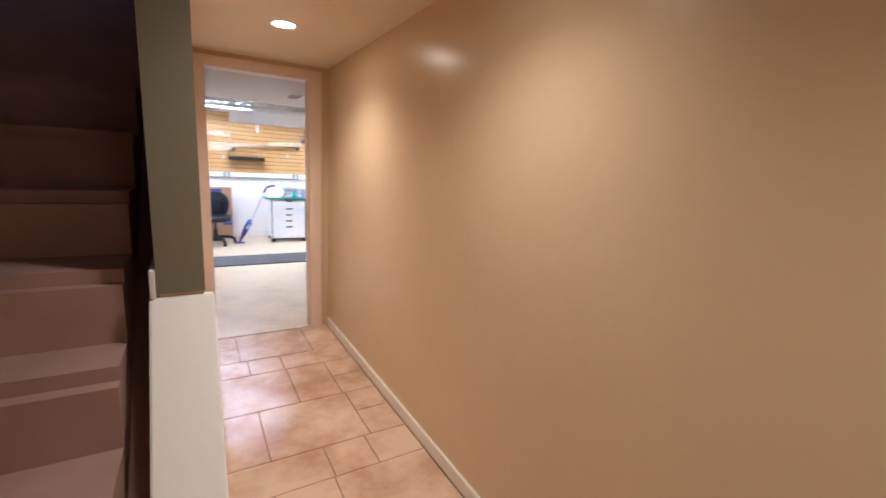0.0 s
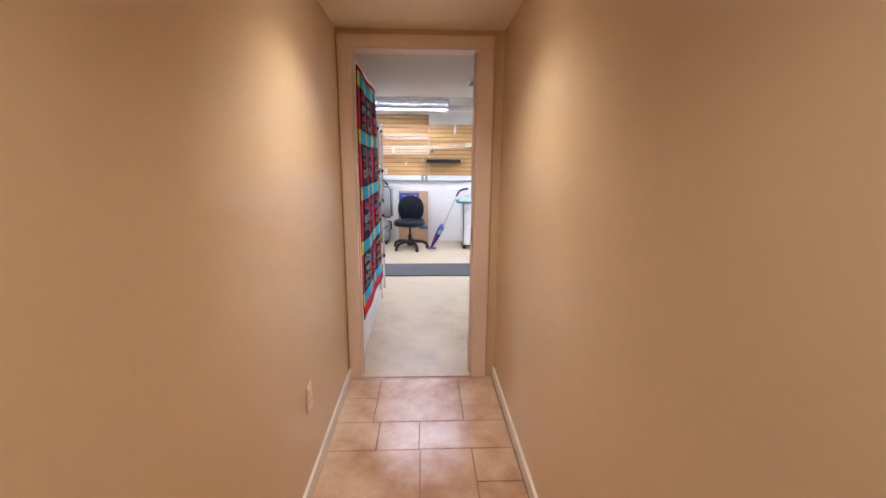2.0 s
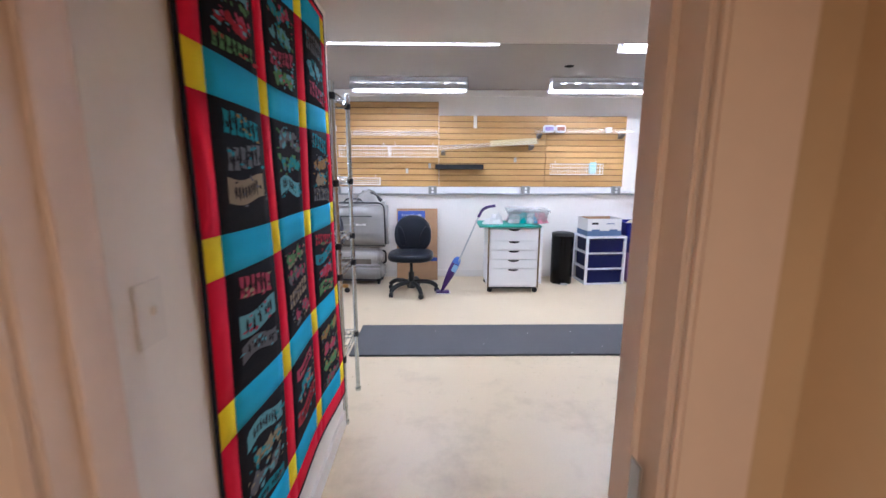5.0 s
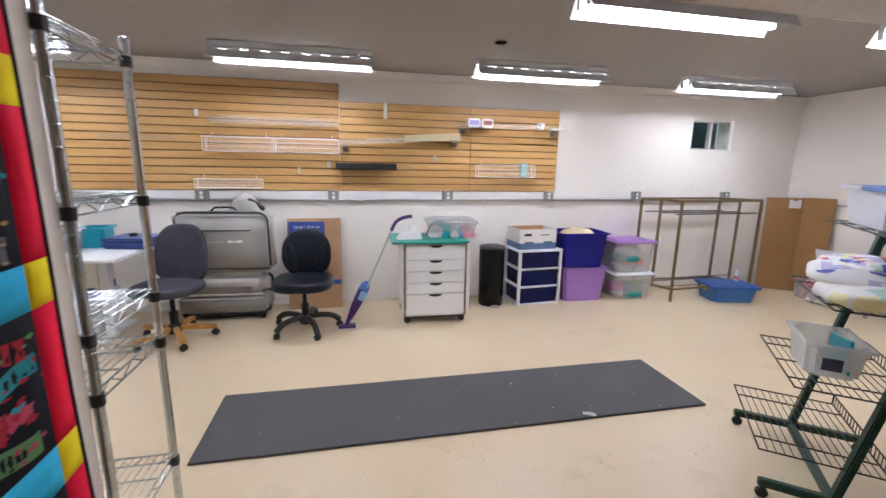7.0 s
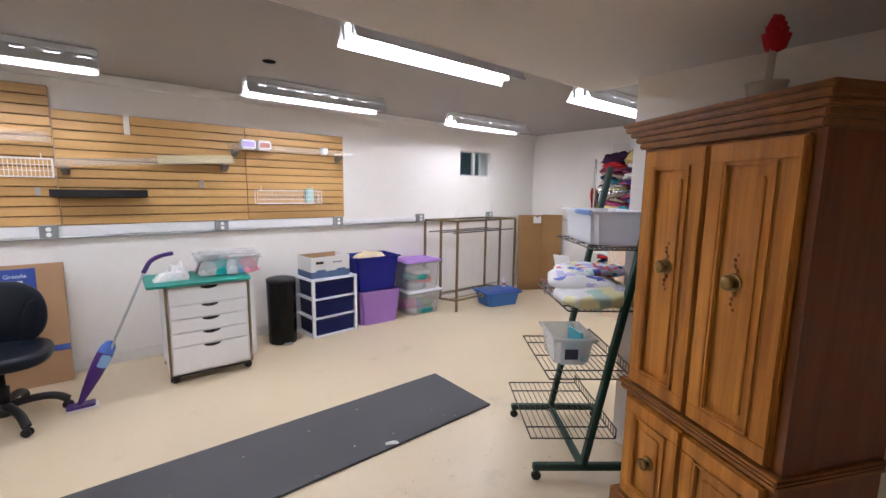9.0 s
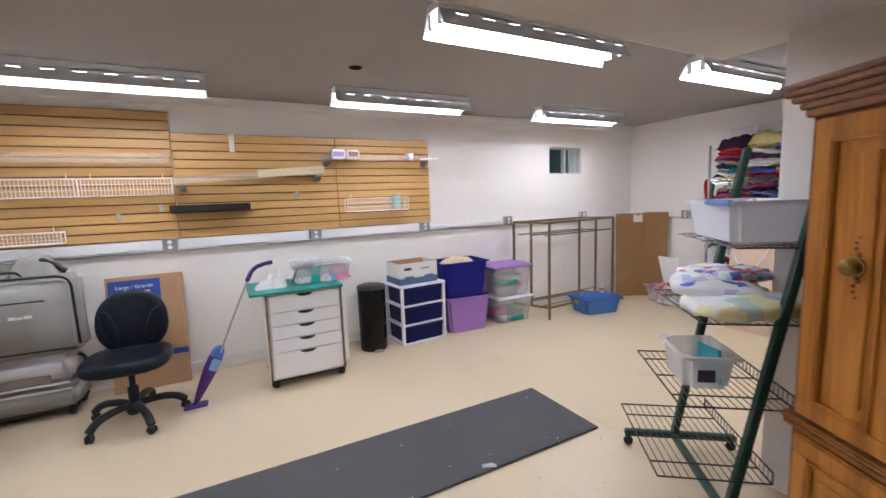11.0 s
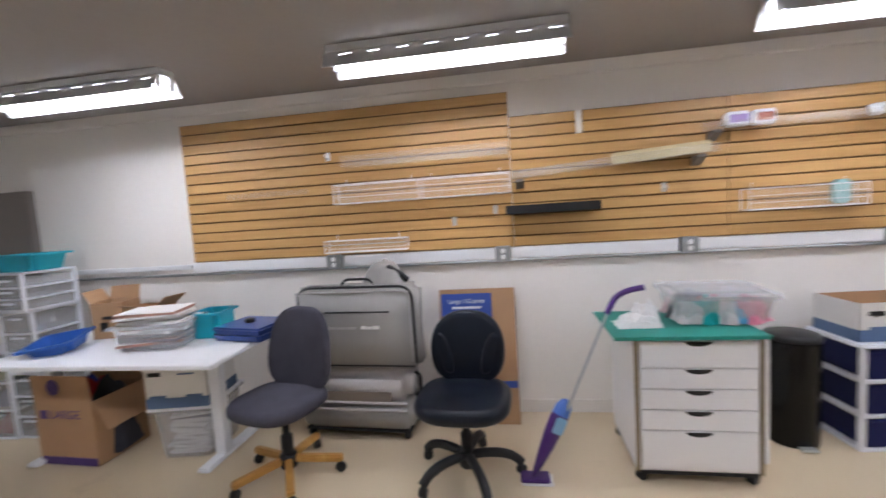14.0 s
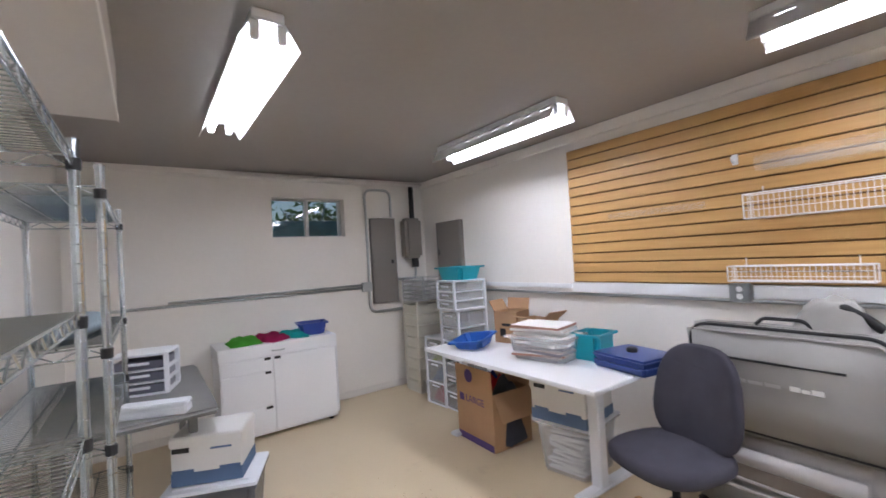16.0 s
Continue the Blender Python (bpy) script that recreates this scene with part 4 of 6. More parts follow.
for lx in (-0.30, 0.30):
    part("upright", bar((lx, lean(.07), .07), (lx, lean(1.62), 1.62), 0.045, 0.03, bev=0.006), M_GREEN, rk)
    b = part("foot_bar", bar((lx, 0.235, 0.075), (lx, -0.33, 0.075), 0.035, 0.035, bev=0.005), M_GREEN, rk)
    for ly in (0.215, -0.31):
        part("caster", merge(lathe([(0.004, -.011), (0.022, -.011), (0.025, -.006), (0.025, .006), (0.022, .011), (0.004, .011)], 14), box(-.008, .008, .0, .045, -.012, .012)), M_BLACK, rk).matrix_basis = pose(lx, ly, 0.026, 90, 0, 90)
part("cross_bar", bar((-0.30, -0.021, 0.075), (0.30, -0.021, 0.075), 0.03, 0.03), M_GREEN, rk)
for z, w2, d0, d1 in ((0.235, .31, .23, -.20), (0.55, .31, .21, -.21), (0.895, .305, .20, -.20), (1.195, .30, .15, -.19)):
    c = lean(z) + .075
    bm = bmesh.new()
    ln = []
    for k in range(15):
        y = c + d1 + (d0 - d1) * k / 14
        ln.append(((-w2, y, z + .003), (w2, y, z + .003)))
    wires(bm, ln, 0.0022, 5)
    ln = []
    for dz in (0, -.045):
        ln += [((-w2, c + d0, z + dz), (w2, c + d0, z + dz)), ((-w2, c + d1, z + dz), (w2, c + d1, z + dz)), ((-w2, c + d0, z + dz), (-w2, c + d1, z + dz)), ((w2, c + d0, z + dz), (w2, c + d1, z + dz))] if dz == 0 else [((-w2, c + d1, z + .05), (w2, c + d1, z + .05))]
    for f in (-.5, 0, .5):
        ln.append(((f * w2 * 1.3, c + d0, z - .003), (f * w2 * 1.3, c + d1, z - .003)))
    ln += [((sx * w2, c + d1, z), (sx * w2, c + d1, z + .05)) for sx in (-1, 1)]
    wires(bm, ln, 0.0038, 6)
    wires(bm, [((-w2 + 2 * w2 * k / 20, c + d1, z), (-w2 + 2 * w2 * k / 20, c + d1, z + .05)) for k in range(21)], 0.002, 4)
    part("wire_shelf", bm, M_RWIRE, rk)


# plastics
def plastic(name, col, rough=0.3, alpha=1.0, trans=0.0, spec=0.5):
    return mat(name, col, rough, var=0.05, bump=0.02, alpha=alpha, trans=trans, spec=spec)


P_CLEAR = mat("clear_plastic", (0.86, 0.87, 0.90), 0.16, var=0.03, bump=0.02, alpha=0.26)
P_FROST = mat("frosted_plastic", (0.90, 0.92, 0.97), 0.3, var=0.04, bump=0.02, alpha=0.62)
P_MILK = mat("milky_plastic", (0.93, 0.94, 0.96), 0.2, var=0.03, bump=0.02, alpha=0.36)
P_ACRYL = mat("clear_acrylic", (0.90, 0.88, 0.84), 0.06, var=0.02, bump=0.0, alpha=0.09)
P_WHITE = plastic("white_plastic", (0.80, 0.81, 0.84))
P_NAVY = plastic("navy_plastic", (0.010, 0.012, 0.19), 0.5, spec=0.25)
P_NAVYD = plastic("translucent_navy_drawer", (0.005, 0.008, 0.070), 0.45, spec=0.2)
P_LILAC = plastic("lilac_plastic", (0.36, 0.19, 0.52), 0.45, spec=0.3)
P_BLUE = plastic("cobalt_plastic", (0.02, 0.10, 0.38))
P_TEAL = plastic("teal_plastic", (0.01, 0.33, 0.42))
P_LBLUE = plastic("blue_lid", (0.10, 0.20, 0.48))
M_CARD = mat("corrugated_cardboard", (0.40, 0.235, 0.125), 0.85, var=0.1, big=4, small=150, bump=0.08)
M_CARDIN = mat("cardboard_inside", (0.30, 0.17, 0.085), 0.9, var=0.1)
M_PAPER = mat("white_paper", (0.76, 0.74, 0.72), 0.7, var=0.06)
M_BOXW = mat("white_box_board", (0.78, 0.76, 0.73), 0.6, var=0.05, small=90)
M_BOXB = mat("blue_box_print", (0.09, 0.15, 0.27), 0.6, var=0.1)
M_LABEL = mat("dark_print", (0.05, 0.05, 0.10), 0.6)


def tub(name, w, d, h, material, label, m, rim=None, taper=0.86, category="storage tub", group=""):
    t = thing(name, label, category, m, group=group)
    part("body", hull_box((w * taper, d * taper), (w, d), 0, h, 0.004, 0.03), material, t)
    r = bmesh.new()
    for a in ((-w / 2 - .012, w / 2 + .012, -d / 2 - .012, -d / 2 + .004), (-w / 2 - .012, w / 2 + .012, d / 2 - .004, d / 2 + .012), (-w / 2 - .012, -w / 2 + .004, -d / 2 + .004, d / 2 - .004), (w / 2 - .004, w / 2 + .012, -d / 2 + .004, d / 2 - .004)):
        box(*a, h - .016, h, 0.003, r)
    part("rim", r, rim or material, t)
    return t


def lid(t, w, d, z, material, label=""):
    part("lid", merge(box(-w / 2 - .014, w / 2 + .014, -d / 2 - .014, d / 2 + .014, z, z + .018, 0.006), box(-w / 2 + .03, w / 2 - .03, -d / 2 + .03, d / 2 - .03, z + .012, z + .026, 0.006)), material, t, label)


RK = pose(2.69, 1.921, 0, 0, 0, 52.2)
tb = tub("storage_tub", 0.46, 0.30, 0.17, P_FROST, "large frosted clear tub with blue handle on rack", RK @ pose(0.02, lean(1.195) + .055, 1.202))
part("handle_rim", box(-0.235, 0.0, 0.148, 0.166, 0.150, 0.175, 0.006), P_LBLUE, tb, "light blue clip handle")
bin_ = tub("open_bin", 0.29, 0.215, 0.15, P_MILK, "small clear open bin with printed label on rack", RK @ pose(-0.03, lean(.55) + .12, 0.558))
part("label_card", box(-0.142, -0.139, -0.02, 0.05, 0.035, 0.09), M_LABEL, bin_, "dark printed label")
tp = thing("teal_folder", "teal plastic folder standing in the clear bin", "folder", RK @ pose(-0.05, lean(.55) + .075, 0.564, 0, 8, 0))
part("sheet", box(-.115, .10, -.006, .006, 0, .15, 0.003), P_TEAL, tp)
QC = [cloth("quilt_white", (0.74, 0.74, 0.74)), cloth("quilt_mint", (0.45, 0.62, 0.55)), cloth("quilt_periwinkle", (0.10, 0.13, 0.42)), cloth("quilt_coral", (0.62, 0.10, 0.07)), cloth("quilt_straw", (0.55, 0.50, 0.22)), cloth("quilt_lilac", (0.48, 0.46, 0.66)), cloth("quilt_lemon", (0.72, 0.70, 0.42))]


def patched(bm, cols, cell, seed):
    """Patchwork: faces of one cloth take several fabrics by cells of its plan."""
    rnd = random.Random(seed)
    table = {}
    for f in bm.faces:
        c = f.calc_center_median()
        key = (int((c.x + 2) / cell), int((c.y + 2) / cell))
        if key not in table:
            table[key] = rnd.choice(cols)
        f.material_index = table[key]
    return bm


def blanket(label, w, d, h, m, cols, cell, seed):
    bl = thing("folded_blanket", label, "blanket", RK @ m)
    ob = part("fold", patched(rumple(cushion(w, d, h, 3.6, 44), .016, 9, seed), cols, cell, seed), QC[0], bl, smooth=True)
    for q in QC[1:]:
        ob.data.materials.append(q)
    return bl


blanket("pale patchwork blanket folded flat on rack", .34, .46, .075, pose(-.14, lean(.895) + .06, .902, 0, 0, 12), (0, 0, 0, 1, 6, 6, 5), .085, 3)
blanket("straw yellow folded cushion cover on rack", .26, .30, .06, pose(.17, lean(.895) - .02, .902, 0, 0, 5), (4,), .1, 4)
blanket("striped white and navy blanket folded on rack", .38, .36, .065, pose(.02, lean(.895) + .10, .950, 4, -3, -14), (0, 0, 0, 5, 0, 2), .05, 11)
blanket("red printed patchwork blanket folded on rack", .34, .34, .055, pose(.15, lean(.895) + .02, .987, -3, 2, 10), (0, 3, 3, 1, 5, 6, 2, 0), .036, 6)

# ---------- floor mat ----------
M_MAT = mat("charcoal_foam_mat", (0.072, 0.070, 0.074), 0.75, var=0.1, big=2.5, small=260, bump=0.3)
mt = thing("floor_mat", "long charcoal grey foam mat with lint specks on floor", "floor mat")
part("foam", box(-0.216, 2.688, 2.486, 3.107, 0.0005, 0.014, 0.004), M_MAT, mt)
rl = random.Random(5)
lint = bmesh.new()
for k in range(16):
    x, y = rl.uniform(-.1, 2.6), rl.uniform(2.5, 3.07)
    a = rl.uniform(0, 3)
    l = rl.uniform(.002, .008)
    wires(lint, [((x, y, .0155), (x + l * math.cos(a), y + l * math.sin(a), .0155))], rl.uniform(.001, .0018), 4)
tagged(part("lint_specks", lint, M_PAPER), "small white lint specks on the mat", "lint", kind="stuff")
pp = thing("paper_scrap", "crumpled white paper scrap on the mat", "paper scrap", pose(1.91, 2.515, 0.014, 0, 0, -25))
part("scrap", heap(0.075, 0.026, 0.010, 9, 8, .8), M_PAPER, pp)

# ---------- dirt on the floor ----------
rd = random.Random(77)
M_DIRT = mat("dry_dirt", (0.24, 0.165, 0.10), 0.95, var=0.3)
dirt = bmesh.new()
for cx, cy, sx, sy, n in ((1.08, 2.32, .17, .10, 150), (-1.55, 3.75, .22, .10, 90), (.32, .42, .22, .22, 70), (2.2, 3.3, .6, .3, 30)):
    for k in range(n):
        x, y, r = rd.gauss(cx, sx), rd.gauss(cy, sy), rd.uniform(.001, .0034)
        vs = [dirt.verts.new((x + r * rd.uniform(.5, 1.2) * math.cos(q * 1.257), y + r * rd.uniform(.5, 1.2) * math.sin(q * 1.257), .001)) for q in range(5)]
        top = dirt.verts.new((x, y, .0022))
        for q in range(5):
            dirt.faces.new((vs[q], vs[(q + 1) % 5], top))
tagged(part("dirt_specks", dirt, M_DIRT), "small dry dirt specks scattered on the floor", "dirt", kind="stuff")

# ---------- office chairs ----------
F_LEATH = mat("black_leather", (0.0050, 0.0075, 0.014), 0.33, var=0.2, big=8, small=180, bump=0.25, spec=0.3)
F_GREY = mat("slate_fabric", (0.060, 0.057, 0.072), 0.9, var=0.15, big=10, small=500, bump=0.5, spec=0.2)
M_YWOOD = wood("yellow_oak", (0.42, 0.20, 0.045), (0.58, 0.31, 0.08), (10, 10, 10), 0.4)


def caster(parent, x, y, rz):
    c = part("caster", merge(lathe([(0.004, -.02), (0.022, -.02), (0.027, -.015), (0.027, -.005), (0.02, -.003), (0.02, .003), (0.027, .005), (0.027, .015), (0.022, .02), (0.004, .02)], 16), box(-.012, .012, .004, .034, -.008, .008, 0.003)), M_BLACK, parent, "black twin-wheel caster", smooth=False)
    c.matrix_basis = pose(x, y, 0.027, 90, 0, rz)


def task_chair(m, label, fabric, legmat, turn, seat, back, seat_z, back_z, seat_dx, back_y, tilt, wood_legs):
    ch = thing("task_chair", label, "office chair", m, group="office chairs")
    for k in range(5):
        a = math.radians(turn + 72 * k)
        c, s = math.cos(a), math.sin(a)
        if wood_legs:
            part("leg", bar((0.03 * c, 0.03 * s, 0.105), (0.30 * c, 0.30 * s, 0.078), 0.042, 0.04, bev=0.008), legmat, ch, "yellow oak leg")
        else:
            part("leg", bent([(r * c, r * s, z) for r, z in ((.02, .118), (.10, .128), (.19, .122), (.25, .10), (.288, .062))], 0.025), legmat, ch, smooth=True)
        caster(ch, 0.285 * c, 0.285 * s, turn + 72 * k + 40)
    part("hub", lathe([(0.045, 0.06), (0.05, 0.08), (0.048, 0.13), (0.032, 0.14)], 18), M_BLACK, ch, smooth=True)
    part("gas_lift", lathe([(0.032, 0.13), (0.032, 0.24), (0.018, 0.245), (0.018, seat_z - .07)], 16), M_BLACK, ch, smooth=True)
    part("seat_plate", box(-.10, .10, -.12, .14, seat_z - .085, seat_z - .06, 0.008), M_BLACK, ch)
    st = part("seat", cushion(seat[0], seat[1], seat[2], 2.9, 40, 0.6), fabric, ch, smooth=True)
    st.matrix_basis = pose(0, seat_dx, seat_z - .065)
    pad_ = cushion(back[0], back[1], back[2], 3.0 if wood_legs else 2.35, 40, 0.7)
    for v in pad_.verts:             # narrower towards the top, and hollowed for the back
        up = v.co.y / back[1] + .5
        v.co.x *= 1.04 - (.22 if wood_legs else .05) * up * up
        v.co.z += .55 * v.co.x * v.co.x
    bk = part("backrest", pad_, fabric, ch, smooth=True)
    bk.matrix_basis = pose(0, back_y, back_z, 90 - tilt, 0, 0)
    if wood_legs:
        for v in (-.07, .05, .14):
            part("seam", wires(bmesh.new(), [((-.12 + .02 * k, v + .004 * math.cos(k), back[2] + .0005 - .0012 * abs(k - 6)), (-.10 + .02 * k, v + .004 * math.cos(k + 1), back[2] + .0005 - .0012 * abs(k - 5))) for k in range(12)], .0016, 4), F_GREY, bk)
    else:
        for s in (-1, 1):
            part("side_bolster", cushion(.085, .24, .026, 2.2, 20), fabric, bk, smooth=True).matrix_basis = pose(s * .128, -.025, back[2] * .78, 0, s * 16, s * -16)
    part("back_bar", bar((0, .10, seat_z - .07), (0, back_y + .045, seat_z - .055), 0.07, 0.012), M_BLACK, ch)
    part("back_bar", bar((0, back_y + .04, seat_z - .06), (0, back_y + .055, back_z + .02), 0.07, 0.012), M_BLACK, ch)
    return ch


task_chair(pose(0.155, 4.155, 0, 0, 0, -4), "black leather task chair with black five-star base", F_LEATH, M_BLACK, 10, (0.50, 0.48, 0.10), (0.415, 0.43, 0.085), 0.455, 0.635, -0.02, 0.245, 8, False)
task_chair(pose(-0.85, 4.10, 0, 0, 0, -15), "slate grey fabric task chair with yellow wooden base", F_GREY, M_YWOOD, 27, (0.48, 0.46, 0.085), (0.45, 0.49, 0.075), 0.475, 0.675, -0.03, 0.215, 9, True)

# ---------- rolling luggage ----------
F_BAG = mat("grey_nylon", (0.33, 0.315, 0.295), 0.8, var=0.06, big=3, small=350, bump=0.2)
F_BAG2 = mat("pale_grey_nylon", (0.46, 0.43, 0.41), 0.65, var=0.06, big=3, small=300, bump=0.15)
bag = thing("machine_case", "large grey nylon case with black zips and shoulder strap", "luggage case", pose(-0.555, 4.60, 0.452, -1, 0, -3))
bx = rumple(box(-0.41, 0.41, -0.10, 0.10, 0.0, 0.54, 0.04, seg=3), .014, 5, 3)
part("shell", bx, F_BAG, bag, smooth=True)
for y in (-.085, -.045):
    part("zip", bent([(-.385, y, .05), (-.385, y, .532), (.385, y, .532), (.392, y, .05)], 0.0085), M_BLACK, bag, "black zip")
part("pocket_zip", wires(bmesh.new(), [((-.2, -.102, .375), (.24, -.102, .375))], .006, 6), M_BLACK, bag)
part("lower_seam", wires(bmesh.new(), [((-.38, -.099, .03), (.38, -.099, .03))], .005, 6), M_BLACK, bag)
for x0, x1, hh, mm in ((-.22, -.13, .016, F_BAG2), (-.12, -.06, .014, F_BAG2), (-.05, .01, .016, F_BAG2), (.045, .082, .022, M_BOXW), (.087, .117, .016, M_BOXW), (.122, .165, .022, M_BOXW)):
    part("lettering_bar", box(x0, x1, -.1025, -.1005, .265, .265 + hh), mm, bag, "pale lettering bar")
part("handle", bent([(-.10, -.03, .54), (-.07, -.03, .575), (.09, -.03, .575), (.12, -.03, .54)], .009), M_BLACK, bag)
strap = at(part("folded_flap", heap(.26, .16, .14, 4, 12, .35), F_BAG, bag, smooth=True), .17, .04, .535)
part("strap", bent([(.17, .0, .62), (.215, .0, .645), (.27, .02, .61), (.335, .03, .55)], .020), M_BLACK, bag, "black webbing strap")
part("front_piping", bent([(-.36, -.103, .505), (.35, -.103, .505), (.372, -.103, .48), (.372, -.103, .06)], .004), F_BAG2, bag, "pale grey piping")
rol = thing("rolling_case", "pale grey nylon rolling case lying under the machine case", "luggage case", pose(-0.585, 4.65, 0.0, 0, 0, -3))
part("upper_body", box(-.37, .37, -.15, .14, .22, .45, .06, seg=4), F_BAG2, rol, smooth=True)
part("lower_body", box(-.38, .38, -.17, .14, .06, .235, .035, seg=4), F_BAG, rol, smooth=True)
part("piping", wires(bmesh.new(), [((-.35, -.172, .205), (.35, -.172, .205)), ((-.35, -.16, .245), (.35, -.16, .245))], .008, 6), F_BAG2, rol)
part("mesh_pocket", box(-.30, .25, -.158, -.15, .25, .315, .003), mat("brown_mesh", (.20, .165, .135), .8, var=.1, small=400, bump=.3), rol, "brown mesh pocket")
part("base", box(-.36, .36, -.15, .13, .045, .065, .004), M_BLACK, rol)
for x in (-.33, .33):
    for y in (-.12, .1):
        part("wheel", lathe([(0.004, -.014), (.033, -.014), (.037, -.008), (.037, .008), (.033, .014), (.004, .014)], 16), M_BLACK, rol).matrix_basis = pose(x, y, .0375, 90, 0, 90)
part("side_handle", bent([(.372, -.02, .24), (.405, -.02, .26), (.405, -.02, .38), (.372, -.02, .40)], .012), M_BLACK, rol)

# flattened box behind the chair
cb = thing("flattened_carton", "flattened brown carton with blue printed panel leaning on wall", "cardboard box", pose(0.197, 4.70, 0, -8, 0, 0))
part("sheet", box(-.255, .255, -.006, .016, 0.002, .90, .002), M_CARD, cb)
part("side_flap", box(.115, .25, -.012, -.006, .58, .895, .002), M_CARD, cb)
M_BPRINT = mat("blue_carton_print", (0.03, 0.07, 0.30), 0.6, var=0.08)
part("blue_panel", box(-.24, .10, -.009, -.006, .60, .87), M_BPRINT, cb, "blue printed panel")
part("blue_tape", box(.10, .25, -.0085, -.006, .24, .285), M_BPRINT, cb)
text_on("Large / Grande", .040, pose(-.07, -.0095, .805, 90), M_BOXW, cb)
part("print_bar", box(-.165, .03, -.0098, -.009, .768, .783), M_BOXW, cb)
part("rule", box(-.20, .07, -.0098, -.009, .722, .725), M_BOXW, cb)

# ---------- spray mop ----------
M_PURP = plastic("purple_plastic", (0.055, 0.014, 0.13), 0.3)
mop = thing("spray_mop", "purple spray mop with blue bottle leaning on the cart", "spray mop", pose(0.495, 4.12, 0))
part("pad", box(-.06, .10, -.045, .055, 0.001, .012, .004), M_PAPER, mop, "white mop pad")
part("head", box(-.065, .085, -.04, .05, .012, .03, .006), M_PURP, mop)
shell = lathe([(.012, 0), (.018, .03), (.030, .10), (.043, .19), (.050, .27), (.051, .34), (.045, .39), (.028, .42), (.003, .43)], 20)
for v in shell.verts:
    v.co.y *= .62
mb = part("body", shell, M_PURP, mop, smooth=True)
mb.matrix_basis = pose(.0, .0, .025, 0, 0, 22) @ pose(0, 0, 0, -3, 31, 0)
ball = lathe([(.0435, .33), (.0505, .345), (.046, .392), (.029, .423), (.003, .434)], 20, cap=False)
for v in ball.verts:
    v.co.y *= .64
part("bottle", ball, plastic("blue_bottle", (.07, .16, .50)), mb, "blue refill bottle", smooth=True)
part("bottle_label", box(-.028, .034, -.0345, -.026, .25, .335, .006), plastic("pale_blue_label", (.26, .48, .70)), mb, "pale blue label")
part("pole", rod((.19, .075, .345), (.42, .10, .87), .008, n=10), M_STEEL, mop)
part("grip", bent([(.41, .10, .85), (.455, .11, .935), (.52, .12, .965), (.60, .13, .975)], .016), M_PURP, mop, "purple curved grip", smooth=True)

# ---------- drawer cart ----------
M_LAM = mat("white_laminate", (0.88, 0.88, 0.89), 0.35, var=0.03)
M_EDGE = mat("brown_edge_strip", (0.22, 0.16, 0.085), 0.5)
M_DARK = mat("dark_recess", (0.015, 0.013, 0.012), 0.8)
cart = thing("drawer_cart", "white laminate rolling cart with five drawers and brown edges", "drawer cart", pose(1.30, 4.365, 0, 0, 0, -1))
part("carcass", box(-.285, .285, -.23, .26, .065, .747, .003), M_LAM, cart)
for s in (-1, 1):
    part("edge_strip", box(s * .279 - .008, s * .279 + .008, -.245, -.228, .065, .747, .003), M_EDGE, cart)
zz = [.085, .285, .39, .495, .60, .737]
for a, b in zip(zz, zz[1:]):
    d = part("drawer", box(-.262, .262, -.248, -.23, a + .003, b - .003, .003), M_LAM, cart)
    g = bmesh.new()
    n = 14
    ring0 = [g.verts.new((-.06 * math.cos(math.pi * q / n), -.2495, b - .006 - .024 * math.sin(math.pi * q / n))) for q in range(n + 1)]
    ring1 = [g.verts.new((v.co.x, -.2475, v.co.z)) for v in ring0]
    g.faces.new(ring0[::-1])
    for q in range(n):
        g.faces.new((ring0[q], ring0[q + 1], ring1[q + 1], ring1[q]))
    part("finger_pull", g, M_DARK, d, "dark crescent finger pull")
part("bottom_rail", box(-.27, .27, -.235, -.2, .05, .068), M_BLACK, cart)
for x in (-.255, .255):
    for y in (-.2, .22):
        caster(cart, x, y, 30)
part("top", box(-.285, .285, -.24, .265, .747, .760, .003), M_LAM, cart)
part("side_flap", box(.285, .33, -.20, .25, .10, .73, .003), M_LAM, cart, "folded-down white side leaf")
cm = thing("cutting_mat", "green cutting mat lying on the drawer cart", "cutting mat", pose(1.265, 4.345, .762, 0, 0, -1))
M_CMAT = mat("green_cutting_mat", (0.02, 0.24, 0.19), 0.5, var=0.08)
part("mat", box(-.36, .33, -.265, .25, .0, .006, .002), M_CMAT, cm)
part("hanging_edge", box(-.355, .325, -.268, -.262, -.012, .005, .002), M_CMAT, cm)
cl = tub("flat_tub", .46, .38, .145, P_CLEAR, "shallow clear tub full of coloured fabric scraps on cart", pose(1.49, 4.42, .769, 0, 0, -5))
lid(cl, .46, .38, .143, P_CLEAR)
for k, cc in enumerate(((.50, .48, .46), (.01, .34, .33), (.62, .60, .60), (.10, .32, .55), (.66, .22, .30), (.08, .09, .09), (.62, .02, .03), (.62, .16, .26), (.60, .58, .55), (.30, .28, .27), (.55, .40, .40), (.06, .07, .14), (.62, .60, .58), (.16, .22, .18), (.52, .50, .50))):
    t = thing("fabric_scrap", "crumpled fabric scrap inside the clear tub", "fabric", pose(1.365 + .062 * (k % 5), 4.335 + .082 * (k // 5), .776, 0, 0, 30 * k))
    part("scrap", heap(.19, .17, .090 + .012 * (k % 3), 60 + k, 12, .5), cloth("scrap", cc), t, smooth=True)
tw = thing("paper_towel", "crumpled white paper towel on the cutting mat", "paper towel", pose(1.075, 4.30, .769))
